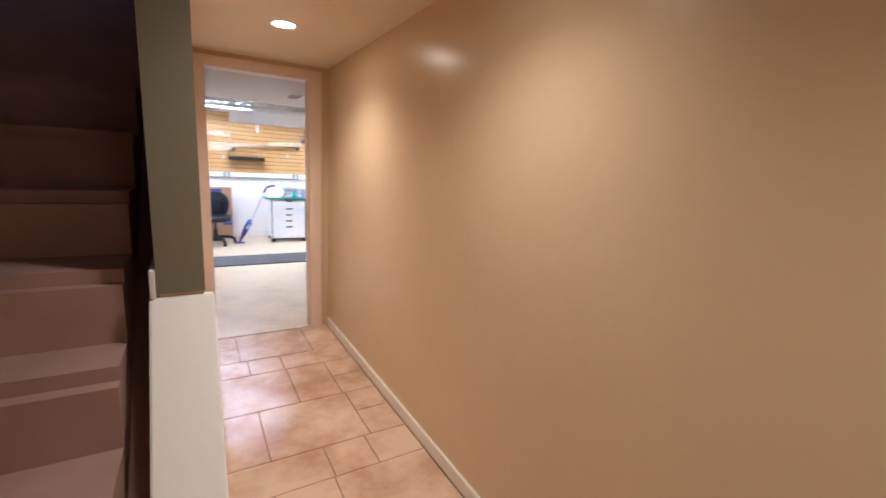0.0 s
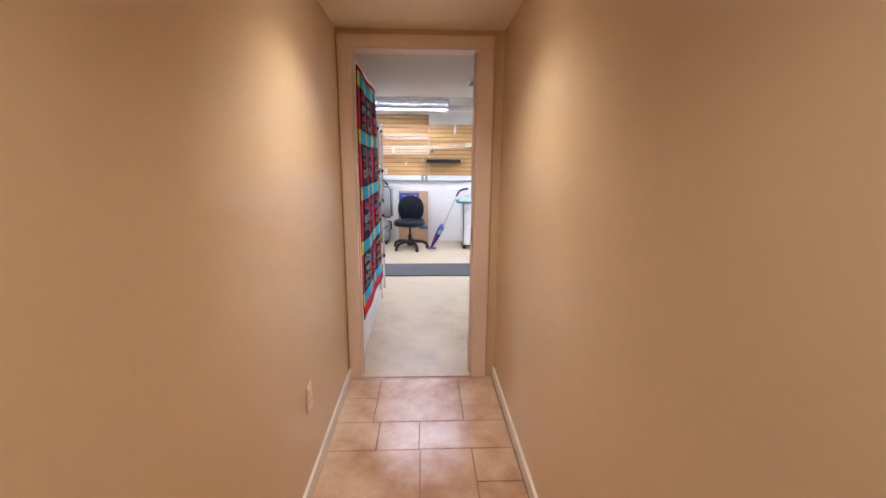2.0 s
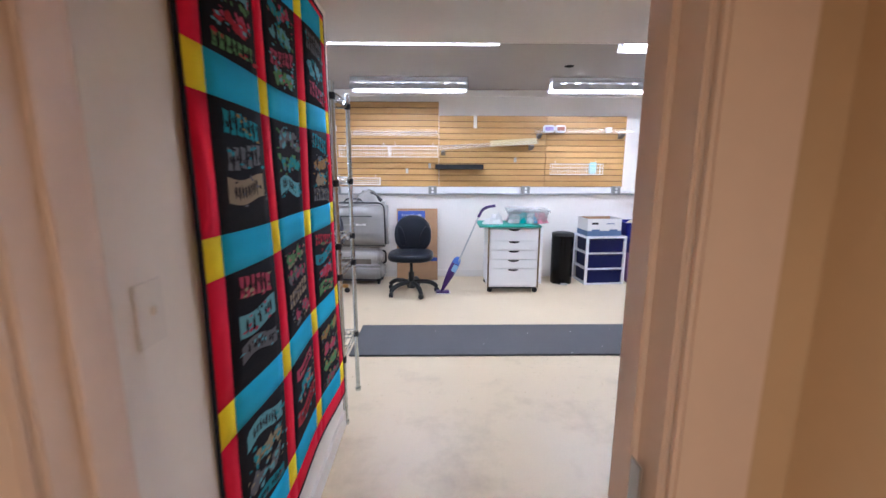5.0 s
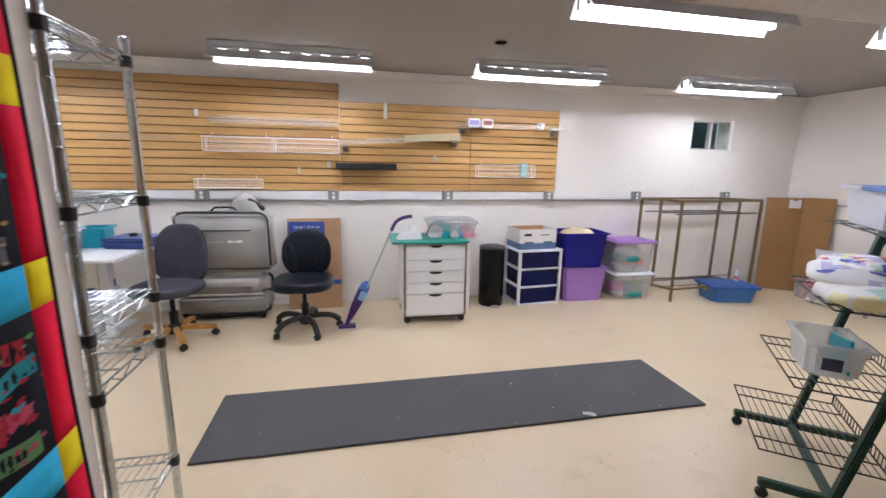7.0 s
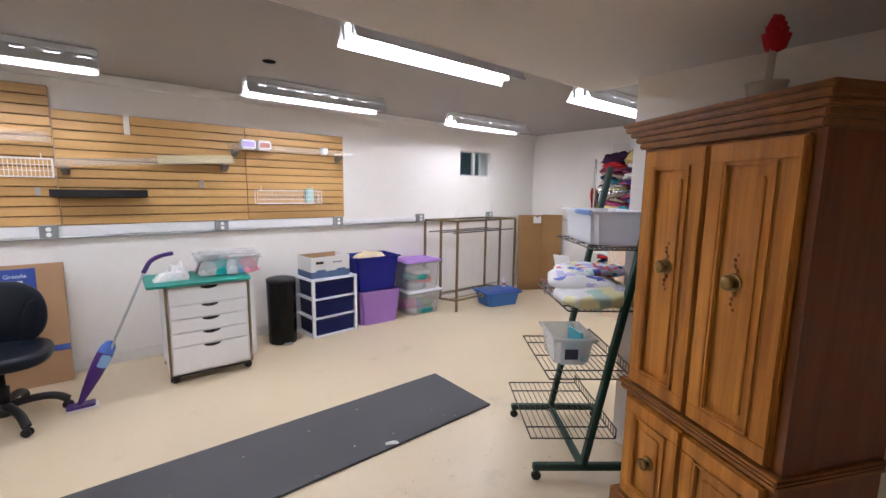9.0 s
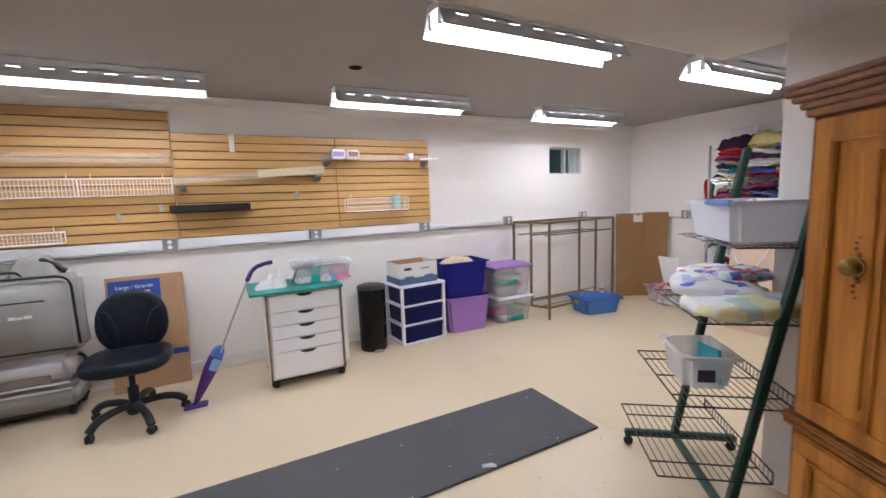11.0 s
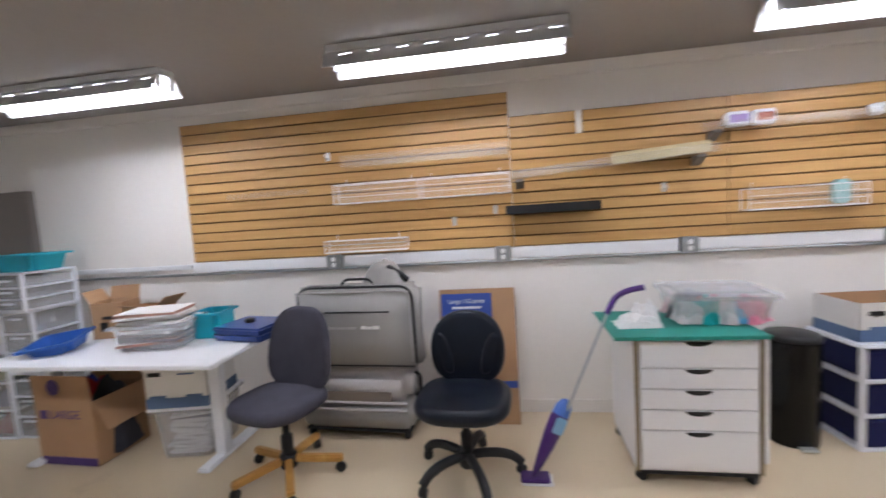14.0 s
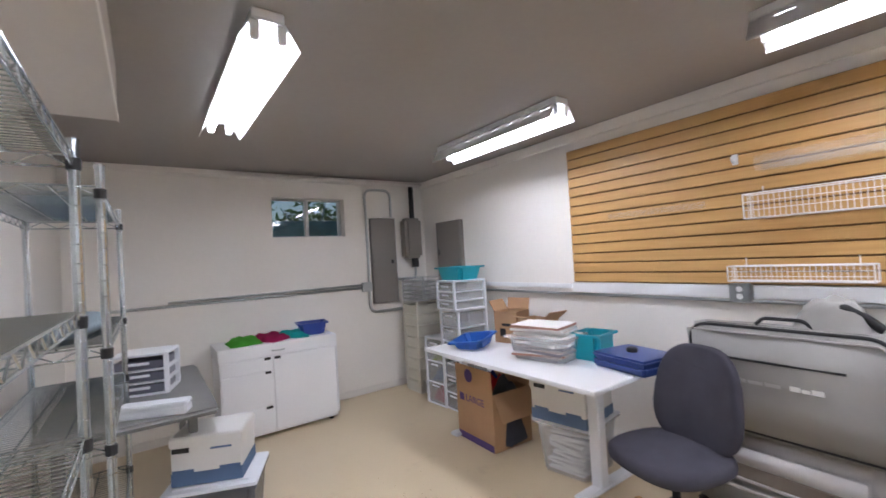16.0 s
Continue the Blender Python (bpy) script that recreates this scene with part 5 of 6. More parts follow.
part("crumple", heap(.22, .16, .05, 71, 12, .7), M_PAPER, tw)
at(part("peak", heap(.15, .13, .10, 72, 12, .5), M_PAPER, tw), .05, .05, 0)

# ---------- bin and storage row ----------
tr = thing("trash_bin", "black cylindrical pedal bin against the wall", "trash bin", pose(1.98, 4.59, 0))
part("body", lathe([(.125, 0), (.128, .01), (.132, .58), (.13, .59)], 32), mat("black_enamel", (.006, .0055, .0055), .22, var=.2, spec=.25), tr, smooth=True)
part("lid", lathe([(.134, .59), (.136, .60), (.132, .618), (.09, .630), (.004, .634)], 32), M_BLACK, tr, smooth=True)
part("pedal", box(-.04, .04, -.165, -.125, .005, .02, .004), M_STEEL, tr, "steel foot pedal")
dr = thing("drawer_unit", "white plastic unit with three dark navy drawers", "plastic drawers", pose(2.46, 4.665, 0, 0, 0, 5))
part("top", box(-.262, .262, -.20, .19, .565, .588, .01), P_WHITE, dr)
for z in (.0, .185, .375):
    part("divider", box(-.25, .25, -.195, .19, z, z + .018, .004), P_WHITE, dr)
for x in (-.235, .235):
    for y in (-.18, .17):
        part("corner_post", box(x - .016, x + .016, y - .014, y + .014, .018, .566, .004), P_WHITE, dr)
for z in (.02, .207, .397):
    d = part("drawer", hull_box((.425, .34), (.435, .35), 0, .157, .004, .01), P_NAVYD, dr, "dark navy translucent drawer")
    d.matrix_basis = pose(0, -.012, z)
    part("drawer_lip", box(-.215, .215, -.192, -.178, .140, .154, .004), P_NAVYD, d)


def bankers_box(m, label, open_top, w=.40, d=.31, h=.25):
    b = thing("file_box", label, "file box", m)
    part("body", hull_box((w, d), (w, d), 0, h, .004, .003), M_BOXW, b)
    part("blue_base", hull_box((w + .006, d + .006), (w + .006, d + .006), 0.001, .065, .002, .003), M_BOXB, b, "blue printed base band")
    for s in (-1, 1):
        part("print_arch", box(s * .11 - .05, s * .11 + .05, -d / 2 - .0045, -d / 2 - .003, .062, .082), M_BOXB, b)
    part("hand_hole", box(-.16, -.08, -d / 2 - .002, -d / 2 + .001, h - .07, h - .045), M_DARK, b)
    part("print_bar", box(.02, .12, -d / 2 - .002, -d / 2 + .001, h - .066, h - .056), M_BOXB, b)
    if not open_top:
        part("lid", merge(box(-w / 2 - .006, w / 2 + .006, -d / 2 - .006, d / 2 + .006, h - .04, h + .006, .004), box(-w / 2, w / 2, -d / 2, d / 2, h, h + .009, .003)), M_BOXW, b)
    else:
        part("lining", box(-w / 2 + .006, w / 2 - .006, -d / 2 + .006, d / 2 - .006, .02, h - .10), M_CARDIN, b)
        part("fold_in", box(-w / 2 + .005, w / 2 - .005, d / 2 - .010, d / 2 - .005, .1, h - .002), M_CARD, b)
    return b


bankers_box(pose(2.44, 4.66, .589, 0, 0, 4), "open white file box with blue base on drawer unit", True, .42, .30, .21)
tub("storage_tub", .50, .38, .375, P_LILAC, "lilac plastic storage tub on the floor", pose(3.02, 4.675, 0, 0, 0, -3), group="stacked tubs")
nt_ = tub("storage_tub", .53, .38, .37, P_NAVY, "navy blue plastic tub stacked on the lilac tub", pose(2.985, 4.675, .38, 0, 0, -2), group="stacked tubs")
pf = thing("folded_towel", "cream folded towel heaped in the navy tub", "towel", pose(2.985, 4.675, .64))
part("crumpled_cloth", heap(.42, .33, .14, 31, 12, .25), cloth("cream_towel", (.68, .55, .36)), pf, smooth=True)
c2 = tub("storage_tub", .47, .38, .275, P_CLEAR, "clear tub with white lid holding bright fabrics", pose(3.62, 4.665, 0, 0, 0, -2), group="stacked tubs")
lid(c2, .47, .38, .272, P_WHITE, "white lid")
c3 = tub("storage_tub", .48, .38, .33, P_CLEAR, "clear tub with lilac lid stacked on another", pose(3.60, 4.665, .30, 0, 0, -2), group="stacked tubs")
lid(c3, .48, .38, .33, P_LILAC, "lilac lid")
rf = random.Random(77)
for k in range(10):
    cc = ((.55, .03, .03), (.02, .25, .22), (.65, .65, .62), (.1, .12, .3), (.5, .1, .3), (.06, .2, .06), (.3, .3, .32))[k % 7]
    zf = .012 + .06 * (k // 3) if k < 6 else .32 + .05 * (k - 6)
    t = thing("folded_fabric", "folded fabric lying inside a clear tub", "fabric", pose(3.60 + rf.uniform(-.07, .07), 4.65 + rf.uniform(-.04, .02), zf, 0, 0, rf.uniform(-20, 20)))
    part("fold", cushion(.26, .26, .075, 3.5, 24), cloth("tub_fabric", cc), t, smooth=True)

# ---------- garment rack ----------
M_GOLD = mat("bronze_tube", (0.235, 0.165, 0.085), 0.42, metal=0.55, var=0.12)
M_DKW = mat("dark_wire", (0.12, 0.11, 0.10), 0.4, metal=0.7, bump=0)
gr = thing("garment_rack", "empty bronze metal garment rack frame with wire rails", "garment rack")
GZ = 1.09
RB, RF = ((3.79, 4.74), (3.965, 4.33)), ((4.85, 4.75), (5.06, 4.40))     # back and front of either end
for (xb, yb), (xf, yf) in (RB, RF):
    xm, ym = (xb + xf) / 2, (yb + yf) / 2
    for x, y, z0 in ((xb, yb, 0), (xm, ym, .14), (xf, yf, 0)):
        part("post", box(x - .013, x + .013, y - .013, y + .013, z0, GZ, .004), M_GOLD, gr)
    for z in (GZ + .011, .14):
        part("cross_rail", bar((xb, yb, z), (xf, yf, z), .024, .022), M_GOLD, gr)
for k in (0, 1):
    part("top_rail", bar((*RB[k], GZ + .011), (*RF[k], GZ + .011), .022, .022), M_GOLD, gr)
    part("low_rail", bar((*RB[k], .14), (*RF[k], .14), .02, .02), M_GOLD, gr)
for k in range(3):
    part("inner_rail", wires(bmesh.new(), [((3.93 - .06 * k, 4.36 + .16 * k, .96), (5.03 - .08 * k, 4.42 + .15 * k, .96))], .008, 8), M_DKW, gr)
wl = []
for k in range(9):
    x = 3.98 + k * .16
    wl += [((x, 4.76, .5), (x, 4.76, 1.06 + (.14 if k % 3 else .22))), ((x, 4.76, 1.06), (x + .03, 4.72, 1.22))] if k in (2, 3, 6, 7) else [((x, 4.76, .30), (x, 4.76, .72))]
part("prong_set", wires(bmesh.new(), wl, .003, 5), M_RACE, gr, "white wire prongs")
for k in range(3):
    part("shoe_wire", wires(bmesh.new(), [((3.94 - .045 * k, 4.40 + .11 * k, .155 + .06 * (k % 2)), (5.02 - .06 * k, 4.45 + .10 * k, .155 + .06 * (k % 2)))], .005, 6), M_DKW, gr)
bt = tub("low_tub", .50, .34, .17, plastic("blue_translucent", (.05, .16, .42), .25, .9), "low translucent blue tub with lid by the garment rack", pose(4.68, 4.33, 0, 0, 0, -12))
lid(bt, .50, .34, .168, P_BLUE, "blue lid")
part("clip", box(-.262, -.245, -.04, .04, .11, .165, .004), plastic("yellow_clip", (.5, .42, .05)), bt)
sb = thing("spray_bottle", "small white and pink bottle on the blue tub", "bottle", pose(4.83, 4.36, .196))
part("body", lathe([(.025, 0), (.028, .01), (.028, .08), (.014, .10), (.014, .125), (.012, .13)], 16), P_WHITE, sb, smooth=True)
part("label", lathe([(.0285, .02), (.0285, .06)], 16, cap=False), plastic("pink_label", (.6, .2, .22)), sb)

# ---------- right corner ----------
def sheet_card(w, h, m, label, t=.012):
    c = thing("cardboard_sheet", label, "cardboard", m)
    part("sheet", box(-w / 2, w / 2, 0, t, 0, h, .002), mat("tan_cardboard", (.29, .155, .055), .85, var=.1, big=3, small=120, bump=.1), c)
    part("crease", box(-w / 2 + .10, -w / 2 + .104, -.001, .0, 0, h), M_CARDIN, c)
    return c


sheet_card(.40, 1.12, pose(5.63, 4.56, 0, -3, 0, -30), "tall tan cardboard sheet leaning in the corner")
s2_ = sheet_card(.28, 1.13, pose(5.84, 4.37, 0, -1, 0, -56), "folded tan cardboard leaning beside the other sheet")
part("print_mark", box(.0, .10, -.002, .0, .44, .475), M_CARDIN, s2_)
tg_ = thing("paper_tag", "small white paper tag taped to the cardboard", "paper", pose(5.71, 4.545, 1.0, -3, 0, -30))
part("paper", box(-.06, .06, -.006, -.002, 0, .10, .001), M_PAPER, tg_)
part("tape", box(-.02, .02, -.008, -.006, .085, .12), M_CARDIN, tg_)
wb = thing("white_board", "small white board leaning on the side wall", "board", pose(5.93, 4.22, 0, 0, -6, 0))
part("board", box(-.006, .006, -.14, .14, .0, .55, .003), M_LAM, wb)
cf = tub("storage_tub", .42, .34, .20, P_CLEAR, "clear tub with pink rim full of fabric by the wall", pose(5.70, 4.10, 0, 0, 0, 70), rim=plastic("pink_rim", (.45, .12, .16)))
for k, cc in enumerate(((.6, .58, .55), (.42, .05, .08), (.55, .3, .3))):
    t = thing("folded_fabric", "crumpled fabric inside the clear tub", "fabric", pose(5.70 + .06 * (k - 1), 4.02 + .08 * k, .02, 0, 0, 40 * k))
    part("crumpled_cloth", heap(.24, .24, .20, 90 + k, 10, .3), cloth("corner_fabric", cc), t, smooth=True)
FU = wire_shelf_unit(1.20, .40, 1.86, (1.50, 1.16, .80, .45, .12), "chrome wire shelving unit stacked with folded fabrics", .05)
FU.matrix_basis = pose(5.56, 3.55, 0, 0, 0, -90)
rs = random.Random(12)
FC = [(.05, .02, .05), (.16, .02, .05), (.04, .06, .18), (.10, .16, .40), (.02, .22, .26), (.55, .45, .18), (.35, .30, .22), (.5, .03, .04), (.6, .58, .55), (.10, .05, .04), (.02, .05, .10), (.30, .05, .12), (.62, .50, .20), (.05, .16, .10)]
FM = [cloth("stack_fabric", c) for c in FC]
WEIGHTED = (0, 1, 1, 2, 3, 4, 6, 6, 7, 7, 8, 8, 8, 8, 8, 9, 10, 11, 11, 5, 12)
for base, top in ((1.505, 1.88), (1.165, 1.48), (.805, 1.12), (.455, .74)):
    for col in range(4):
        z = base + .002
        while z < top - .03 - .07 * rs.random():
            th = rs.uniform(.020, .045)
            t = thing("folded_fabric", "folded fabric in a stack on wire shelving", "fabric", pose(5.74 + rs.uniform(-.05, .04), 3.37 - .29 * col + rs.uniform(-.05, .05), z, rs.uniform(-9, 9), rs.uniform(-7, 7), 90 + rs.uniform(-40, 40)), group="folded fabrics")
            part("fold", rumple(cushion(.29 + rs.uniform(-.06, .03), .36 + rs.uniform(-.06, .04), th, 4.0, 20, .5), .038, 12, z * 10 + col), FM[rs.choice(WEIGHTED)], t, smooth=True)
            z += th * .9
for k in range(4):
    t = thing("fabric_pile", "loose fabric piled on top of the shelving stacks", "fabric", pose(5.74, 3.35 - .28 * k, 1.83 + .01 * (k % 2), 0, 0, 25 * k))
    part("crumpled_cloth", heap(.36, .34, .12, 200 + k, 12, .6), FM[(0, 12, 8, 11)[k]], t, smooth=True)
for k, (c, dx) in enumerate(((0, 0), (5, .02), (7, .01))):
    t = thing("draped_fabric", "bright fabric hanging over the shelf end", "fabric", pose(5.60 + .05 * k, 3.575 + .004 * k, 1.52 - .02 * k))
    bm = bmesh.new()
    g = [[bm.verts.new((-.05 + .1 * i / 6, .012 * math.sin(i * 2.1 + j * .6) + .012, -.26 * j / 8 - .01 * math.sin(i * 1.7))) for j in range(9)] for i in range(7)]
    for i in range(6):
        for j in range(8):
            bm.faces.new((g[i][j], g[i + 1][j], g[i + 1][j + 1], g[i][j + 1]))
    bmesh.ops.solidify(bm, geom=bm.faces[:], thickness=.003)
    part("drape", bm, (cloth("drape_red", (.55, .02, .02)), cloth("drape_yellow", (.7, .45, .03)), cloth("drape_blue", (.05, .08, .4)))[k], t, smooth=True)

bb = thing("backing_board", "large peach beige board leaning before the fabric shelving", "board", pose(5.26, 2.70, 0, 0, 4, 0))
part("board", box(0, .025, -.50, .47, 0, .93, .004), mat("peach_board", (.62, .46, .34), .8, var=.06, big=2, small=90, bump=.1), bb)
part("edge_band", box(-.002, .027, -.502, .472, .93, .938, .002), M_EDGE, bb)
part("cord_loop", bent([(-.006, .44, .925), (-.010, .43, .74), (-.010, .36, .64), (-.010, .24, .64), (-.006, .16, .72), (-.006, .10, .925)], .006), P_WHITE, bb, "white hanging cord")

# ---------- things hung on the slatwall ----------
YW = YF - .024
M_WWIRE = mat("white_coated_wire", (.82, .80, .79), .4, var=.02, bump=0)


def wire_basket(x0, x1, z0, z1, dep, label):
    b = thing("wire_basket", label, "wire basket", pose(0, YW, 0), group="slatwall baskets")
    ln = [((x0, -dep, z1), (x1, -dep, z1)), ((x0, -dep, z0), (x1, -dep, z0)), ((x0, -.008, z0), (x1, -.008, z0)), ((x0, -.008, z1), (x1, -.008, z1))]
    for x in (x0, x1):
        ln += [((x, -dep, z0), (x, -dep, z1)), ((x, -.008, z0), (x, -.008, z1)), ((x, -dep, z1), (x, -.008, z1)), ((x, -dep, z0), (x, -.008, z0))]
    part("rim_wire", wires(bmesh.new(), ln, .0035, 6), M_WWIRE, b)
    n = int((x1 - x0) / .022)
    part("mesh_front", wires(bmesh.new(), [((x0 + (x1 - x0) * k / n, -dep, z0), (x0 + (x1 - x0) * k / n, -dep, z1)) for k in range(1, n)] + [((x0 + (x1 - x0) * k / n, -dep, z0), (x0 + (x1 - x0) * k / n, -.008, z0)) for k in range(1, n)], .0018, 4), M_WWIRE, b)
    part("mesh_floor", wires(bmesh.new(), [((x0, -dep, z0 + (z1 - z0) * f), (x1, -dep, z0 + (z1 - z0) * f)) for f in (.33, .66)] + [((x0, -dep * f, z0), (x1, -dep * f, z0)) for f in (.35, .7)], .002, 4), M_WWIRE, b)
    for x in (x0 + .06, x1 - .06):
        part("hook", wires(bmesh.new(), [((x, -.008, z1), (x, -.004, z1 + .04))], .003, 5), M_WWIRE, b)
    return b


wire_basket(-.73, -.145, 1.522, 1.65, .11, "white wire basket hanging on the slatwall")
wire_basket(-.125, .455, 1.522, 1.65, .11, "white wire basket hanging on the slatwall")
wire_basket(-.83, -.257, 1.188, 1.268, .10, "shallow white wire basket low on the slatwall")
wire_basket(1.855, 2.48, 1.315, 1.44, .10, "white wire basket holding a teal item")
tl_ = thing("teal_pouch", "pale teal pouch standing in the wire basket", "pouch", pose(2.37, YW - .05, 1.324))
part("pouch", box(-.04, .04, -.03, .03, 0, .14, .012), plastic("pale_teal", (.35, .60, .60)), tl_)


def acrylic_shelf(x0, x1, z, dep, label, lip=.05, brackets=True):
    s = thing("acrylic_shelf", label, "acrylic shelf", pose(0, YW, 0), group="acrylic shelves")
    part("plate", box(x0, x1, -dep, -.002, z, z + .006, .001), P_ACRYL, s)
    part("lip", box(x0, x1, -dep - .006, -dep, z, z + lip, .001), P_ACRYL, s)
    part("back", box(x0, x1, -.006, -.002, z + .007, z + .06, .001), P_ACRYL, s)
    if brackets:
        for x in (x0 + .05, x1 - .06):
            part("bracket", sloped(x - .025, x + .025, [(-.002, z - .06), (-.002, z - .002), (-dep * .55, z - .002), (-dep * .55, z - .02)]), M_GREYP, s, "grey shelf bracket")
    return s


acrylic_shelf(-.67, .455, 1.768, .10, "clear acrylic shelf with curved front on slatwall", .075, False)
tilted = acrylic_shelf(.47, 1.66, 1.60, .18, "clear acrylic shelf on grey brackets, rising to one end")
tilted.matrix_basis = pose(.47, YW, 1.60, 0, -3.5, 0) @ pose(-.47, 0, -1.60)
acrylic_shelf(1.64, 2.76, 1.806, .18, "clear acrylic shelf on brackets holding small packs", .03)
cs = thing("foam_strip", "cream foam strip standing on the acrylic shelf", "foam strip", pose(1.375, YW - .06, 1.664, 0, -3.5, 0))
part("strip", box(-.28, .29, -.02, .02, 0, .07, .006), mat("cream_foam", (.62, .52, .30), .8), cs)
for k, (x, w, c) in enumerate(((1.795, .13, (.30, .22, .45)), (1.935, .12, (.35, .14, .10)))):
    p = thing("wool_pack", "small printed pack on the acrylic shelf", "pack", pose(x, YW - .08, 1.813))
    part("pack", box(-w / 2, w / 2, -.035, .035, 0, .085, .012), P_WHITE, p)
    part("print", box(-w / 2 + .015, w / 2 - .015, -.037, -.034, .02, .065), plastic("pack_print", c), p)
wt = thing("white_cup", "small white cup on the acrylic shelf", "cup", pose(2.525, YW - .08, 1.813))
part("cup", lathe([(.03, 0), (.04, .06), (.036, .06), (.028, .006), (.004, .006)], 18), P_WHITE, wt, smooth=True)
ws = thing("white_strip", "thin white strip jutting from the shelf end", "strip", pose(2.71, YW - .13, 1.813, 0, -4, 8))
part("strip", box(-.10, .14, -.012, .012, 0, .012, .003), P_WHITE, ws)
bt_ = thing("black_tray", "long black slatwall tray", "slatwall tray", pose(0, YW, 0.014))
part("trough", merge(box(.425, 1.01, -.115, -.002, 1.365, 1.375, .002), box(.425, 1.01, -.122, -.112, 1.365, 1.42, .003)), M_BLACK, bt_)
for x in (.428, 1.004):
    part("end_cap", box(x - .004, x + .004, -.112, -.002, 1.375, 1.42, .001), M_BLACK, bt_)
for k, (x, z, mm) in enumerate(((.356, 1.416, M_STEEL), (.075, 1.355, M_STEEL), (1.415, 1.49, M_STEEL), (-.79, 1.86, P_WHITE))):
    h = thing("slatwall_hook", "small metal slatwall hook", "hook", pose(x, YW, z), group="slatwall hooks")
    part("plate", box(-.016, .016, -.005, -.001, -.03, .03, .002), mm, h)
    part("prong", bent([(0, -.004, -.01), (0, -.05, -.02), (0, -.055, .01)], .004), mm, h)
gw = thing("wire_rail", "faint clear scalloped rail on the slatwall", "wire rail", pose(0, YW, 0.055))
part("bar", box(-1.57, -.94, -.05, -.044, 1.555, 1.59, .001), P_ACRYL, gw)
part("ribs", wires(bmesh.new(), [((-1.56 + k * .06, -.05, 1.555), (-1.56 + k * .06, -.004, 1.60)) for k in range(11)], .003, 5), P_ACRYL, gw)

# ---------- desk corner ----------
dk = thing("desk", "white height-adjustable desk with T-shaped legs", "desk")
part("tabletop", box(-2.61, -1.10, 3.885, 4.60, .697, .722, .004), M_LAM, dk)
for x in (-2.56, -1.38):
    part("leg", box(x - .035, x + .035, 4.24, 4.31, .03, .69, .004), P_WHITE, dk)
    part("foot", box(x - .04, x + .04, 4.08, 4.58, .004, .032, .008), P_WHITE, dk)
part("cross_beam", box(-2.52, -1.42, 4.25, 4.30, .64, .69, .003), P_WHITE, dk)


def carton(w, d, h, m, label, flaps):
    c = thing("carton", label, "cardboard box", m)
    part("body", hull_box((w, d), (w, d), 0, h, .005, .0), M_CARD, c)
    for side, ang in flaps:
        if side in "ns":
            s = 1 if side == "n" else -1
            f = part("flap", box(-w / 2 + .002, w / 2 - .002, 0, d * .45, 0, .005), M_CARD, c)
            f.matrix_basis = Matrix.Translation((0, s * d / 2, h)) @ pose(0, 0, 0, 0, 0, 0 if s > 0 else 180) @ pose(0, 0, 0, ang, 0, 0)
        else:
            s = 1 if side == "e" else -1
            f = part("flap", box(-d / 2 + .002, d / 2 - .002, 0, w * .45, 0, .005), M_CARD, c)
            f.matrix_basis = Matrix.Translation((s * w / 2, 0, h)) @ pose(0, 0, 0, 0, 0, -90 if s > 0 else 90) @ pose(0, 0, 0, ang, 0, 0)
    return c


lb = carton(.44, .36, .41, pose(-2.33, 4.31, .002, 0, 0, -2), "open brown moving carton with purple print under the desk", (("s", 88), ("e", -62), ("n", 70)))
M_VIO = mat("violet_print", (.07, .035, .16), .7, var=.1)
text_on("LARGE", .075, pose(.01, -.1815, .30, 90), M_VIO, lb)
part("print_square", box(-.18, -.125, -.1825, -.180, .295, .35), M_VIO, lb)
part("print_band", box(-.208, .208, -.183, -.180, .0, .05), M_VIO, lb)
part("print_band", box(.2095, .2125, -.178, .178, .0, .05), M_VIO, lb)
part("logo_shape", lathe([(.0005, 0), (.05, 0)], 18, cap=False), M_VIO, lb).matrix_basis = pose(-.05, -.186, .50, 90)
for k, cc in enumerate(((.04, .03, .20), (.4, .02, .03), (.05, .05, .06))):
    t = thing("cloth_bundle", "dark cloth bundle in the moving carton", "fabric", pose(-2.40 + .09 * k, 4.34, .03, 0, 0, 50 * k))
    part("crumpled_cloth", heap(.26, .26, .43, 110 + k, 10, .25), cloth("bundle", cc), t, smooth=True)
ct = tub("storage_tub", .38, .40, .32, P_CLEAR, "clear tub with white lid under the desk", pose(-1.64, 4.42, .0, 0, 0, 10))
lid(ct, .38, .40, .318, P_WHITE, "white lid")
rpk = random.Random(41)
for k in range(15):
    t = thing("paper_packet", "packet of papers lying inside the clear tub", "papers", pose(-1.64 + rpk.uniform(-.03, .03), 4.41 + rpk.uniform(-.03, .03), .012 + .019 * k, rpk.uniform(-2, 2), rpk.uniform(-2, 2), 10 + rpk.uniform(-12, 12)), group="paper packets")
    part("sheets", box(-.12, .12, -.13, .13, 0, .016, .003), (M_PAPER, M_BOXW, F_BAG2, M_PAPER, M_LABEL, M_CARD)[rpk.choice((0, 0, 1, 1, 0, 3, 4, 1))], t)
bankers_box(pose(-1.625, 4.37, .347, 0, 0, 9), "lidded white file box with blue base under the desk", False, .37, .36, .27)
btr = tub("blue_tray", .27, .24, .07, P_BLUE, "bright blue plastic tray tilted on the desk", pose(-2.33, 4.16, .732, 8, -6, 20), taper=.8, category="tray")
mg = tub("open_bin", .42, .30, .15, P_CLEAR, "clear bin crammed with magazines on the desk", pose(-1.72, 4.27, .7235, 0, 0, 12))
rmz = random.Random(14)
MZ = [M_PAPER, M_BOXW, cloth("magazine_grey", (.22, .20, .22)), cloth("magazine_rose", (.40, .22, .17)), M_PAPER]
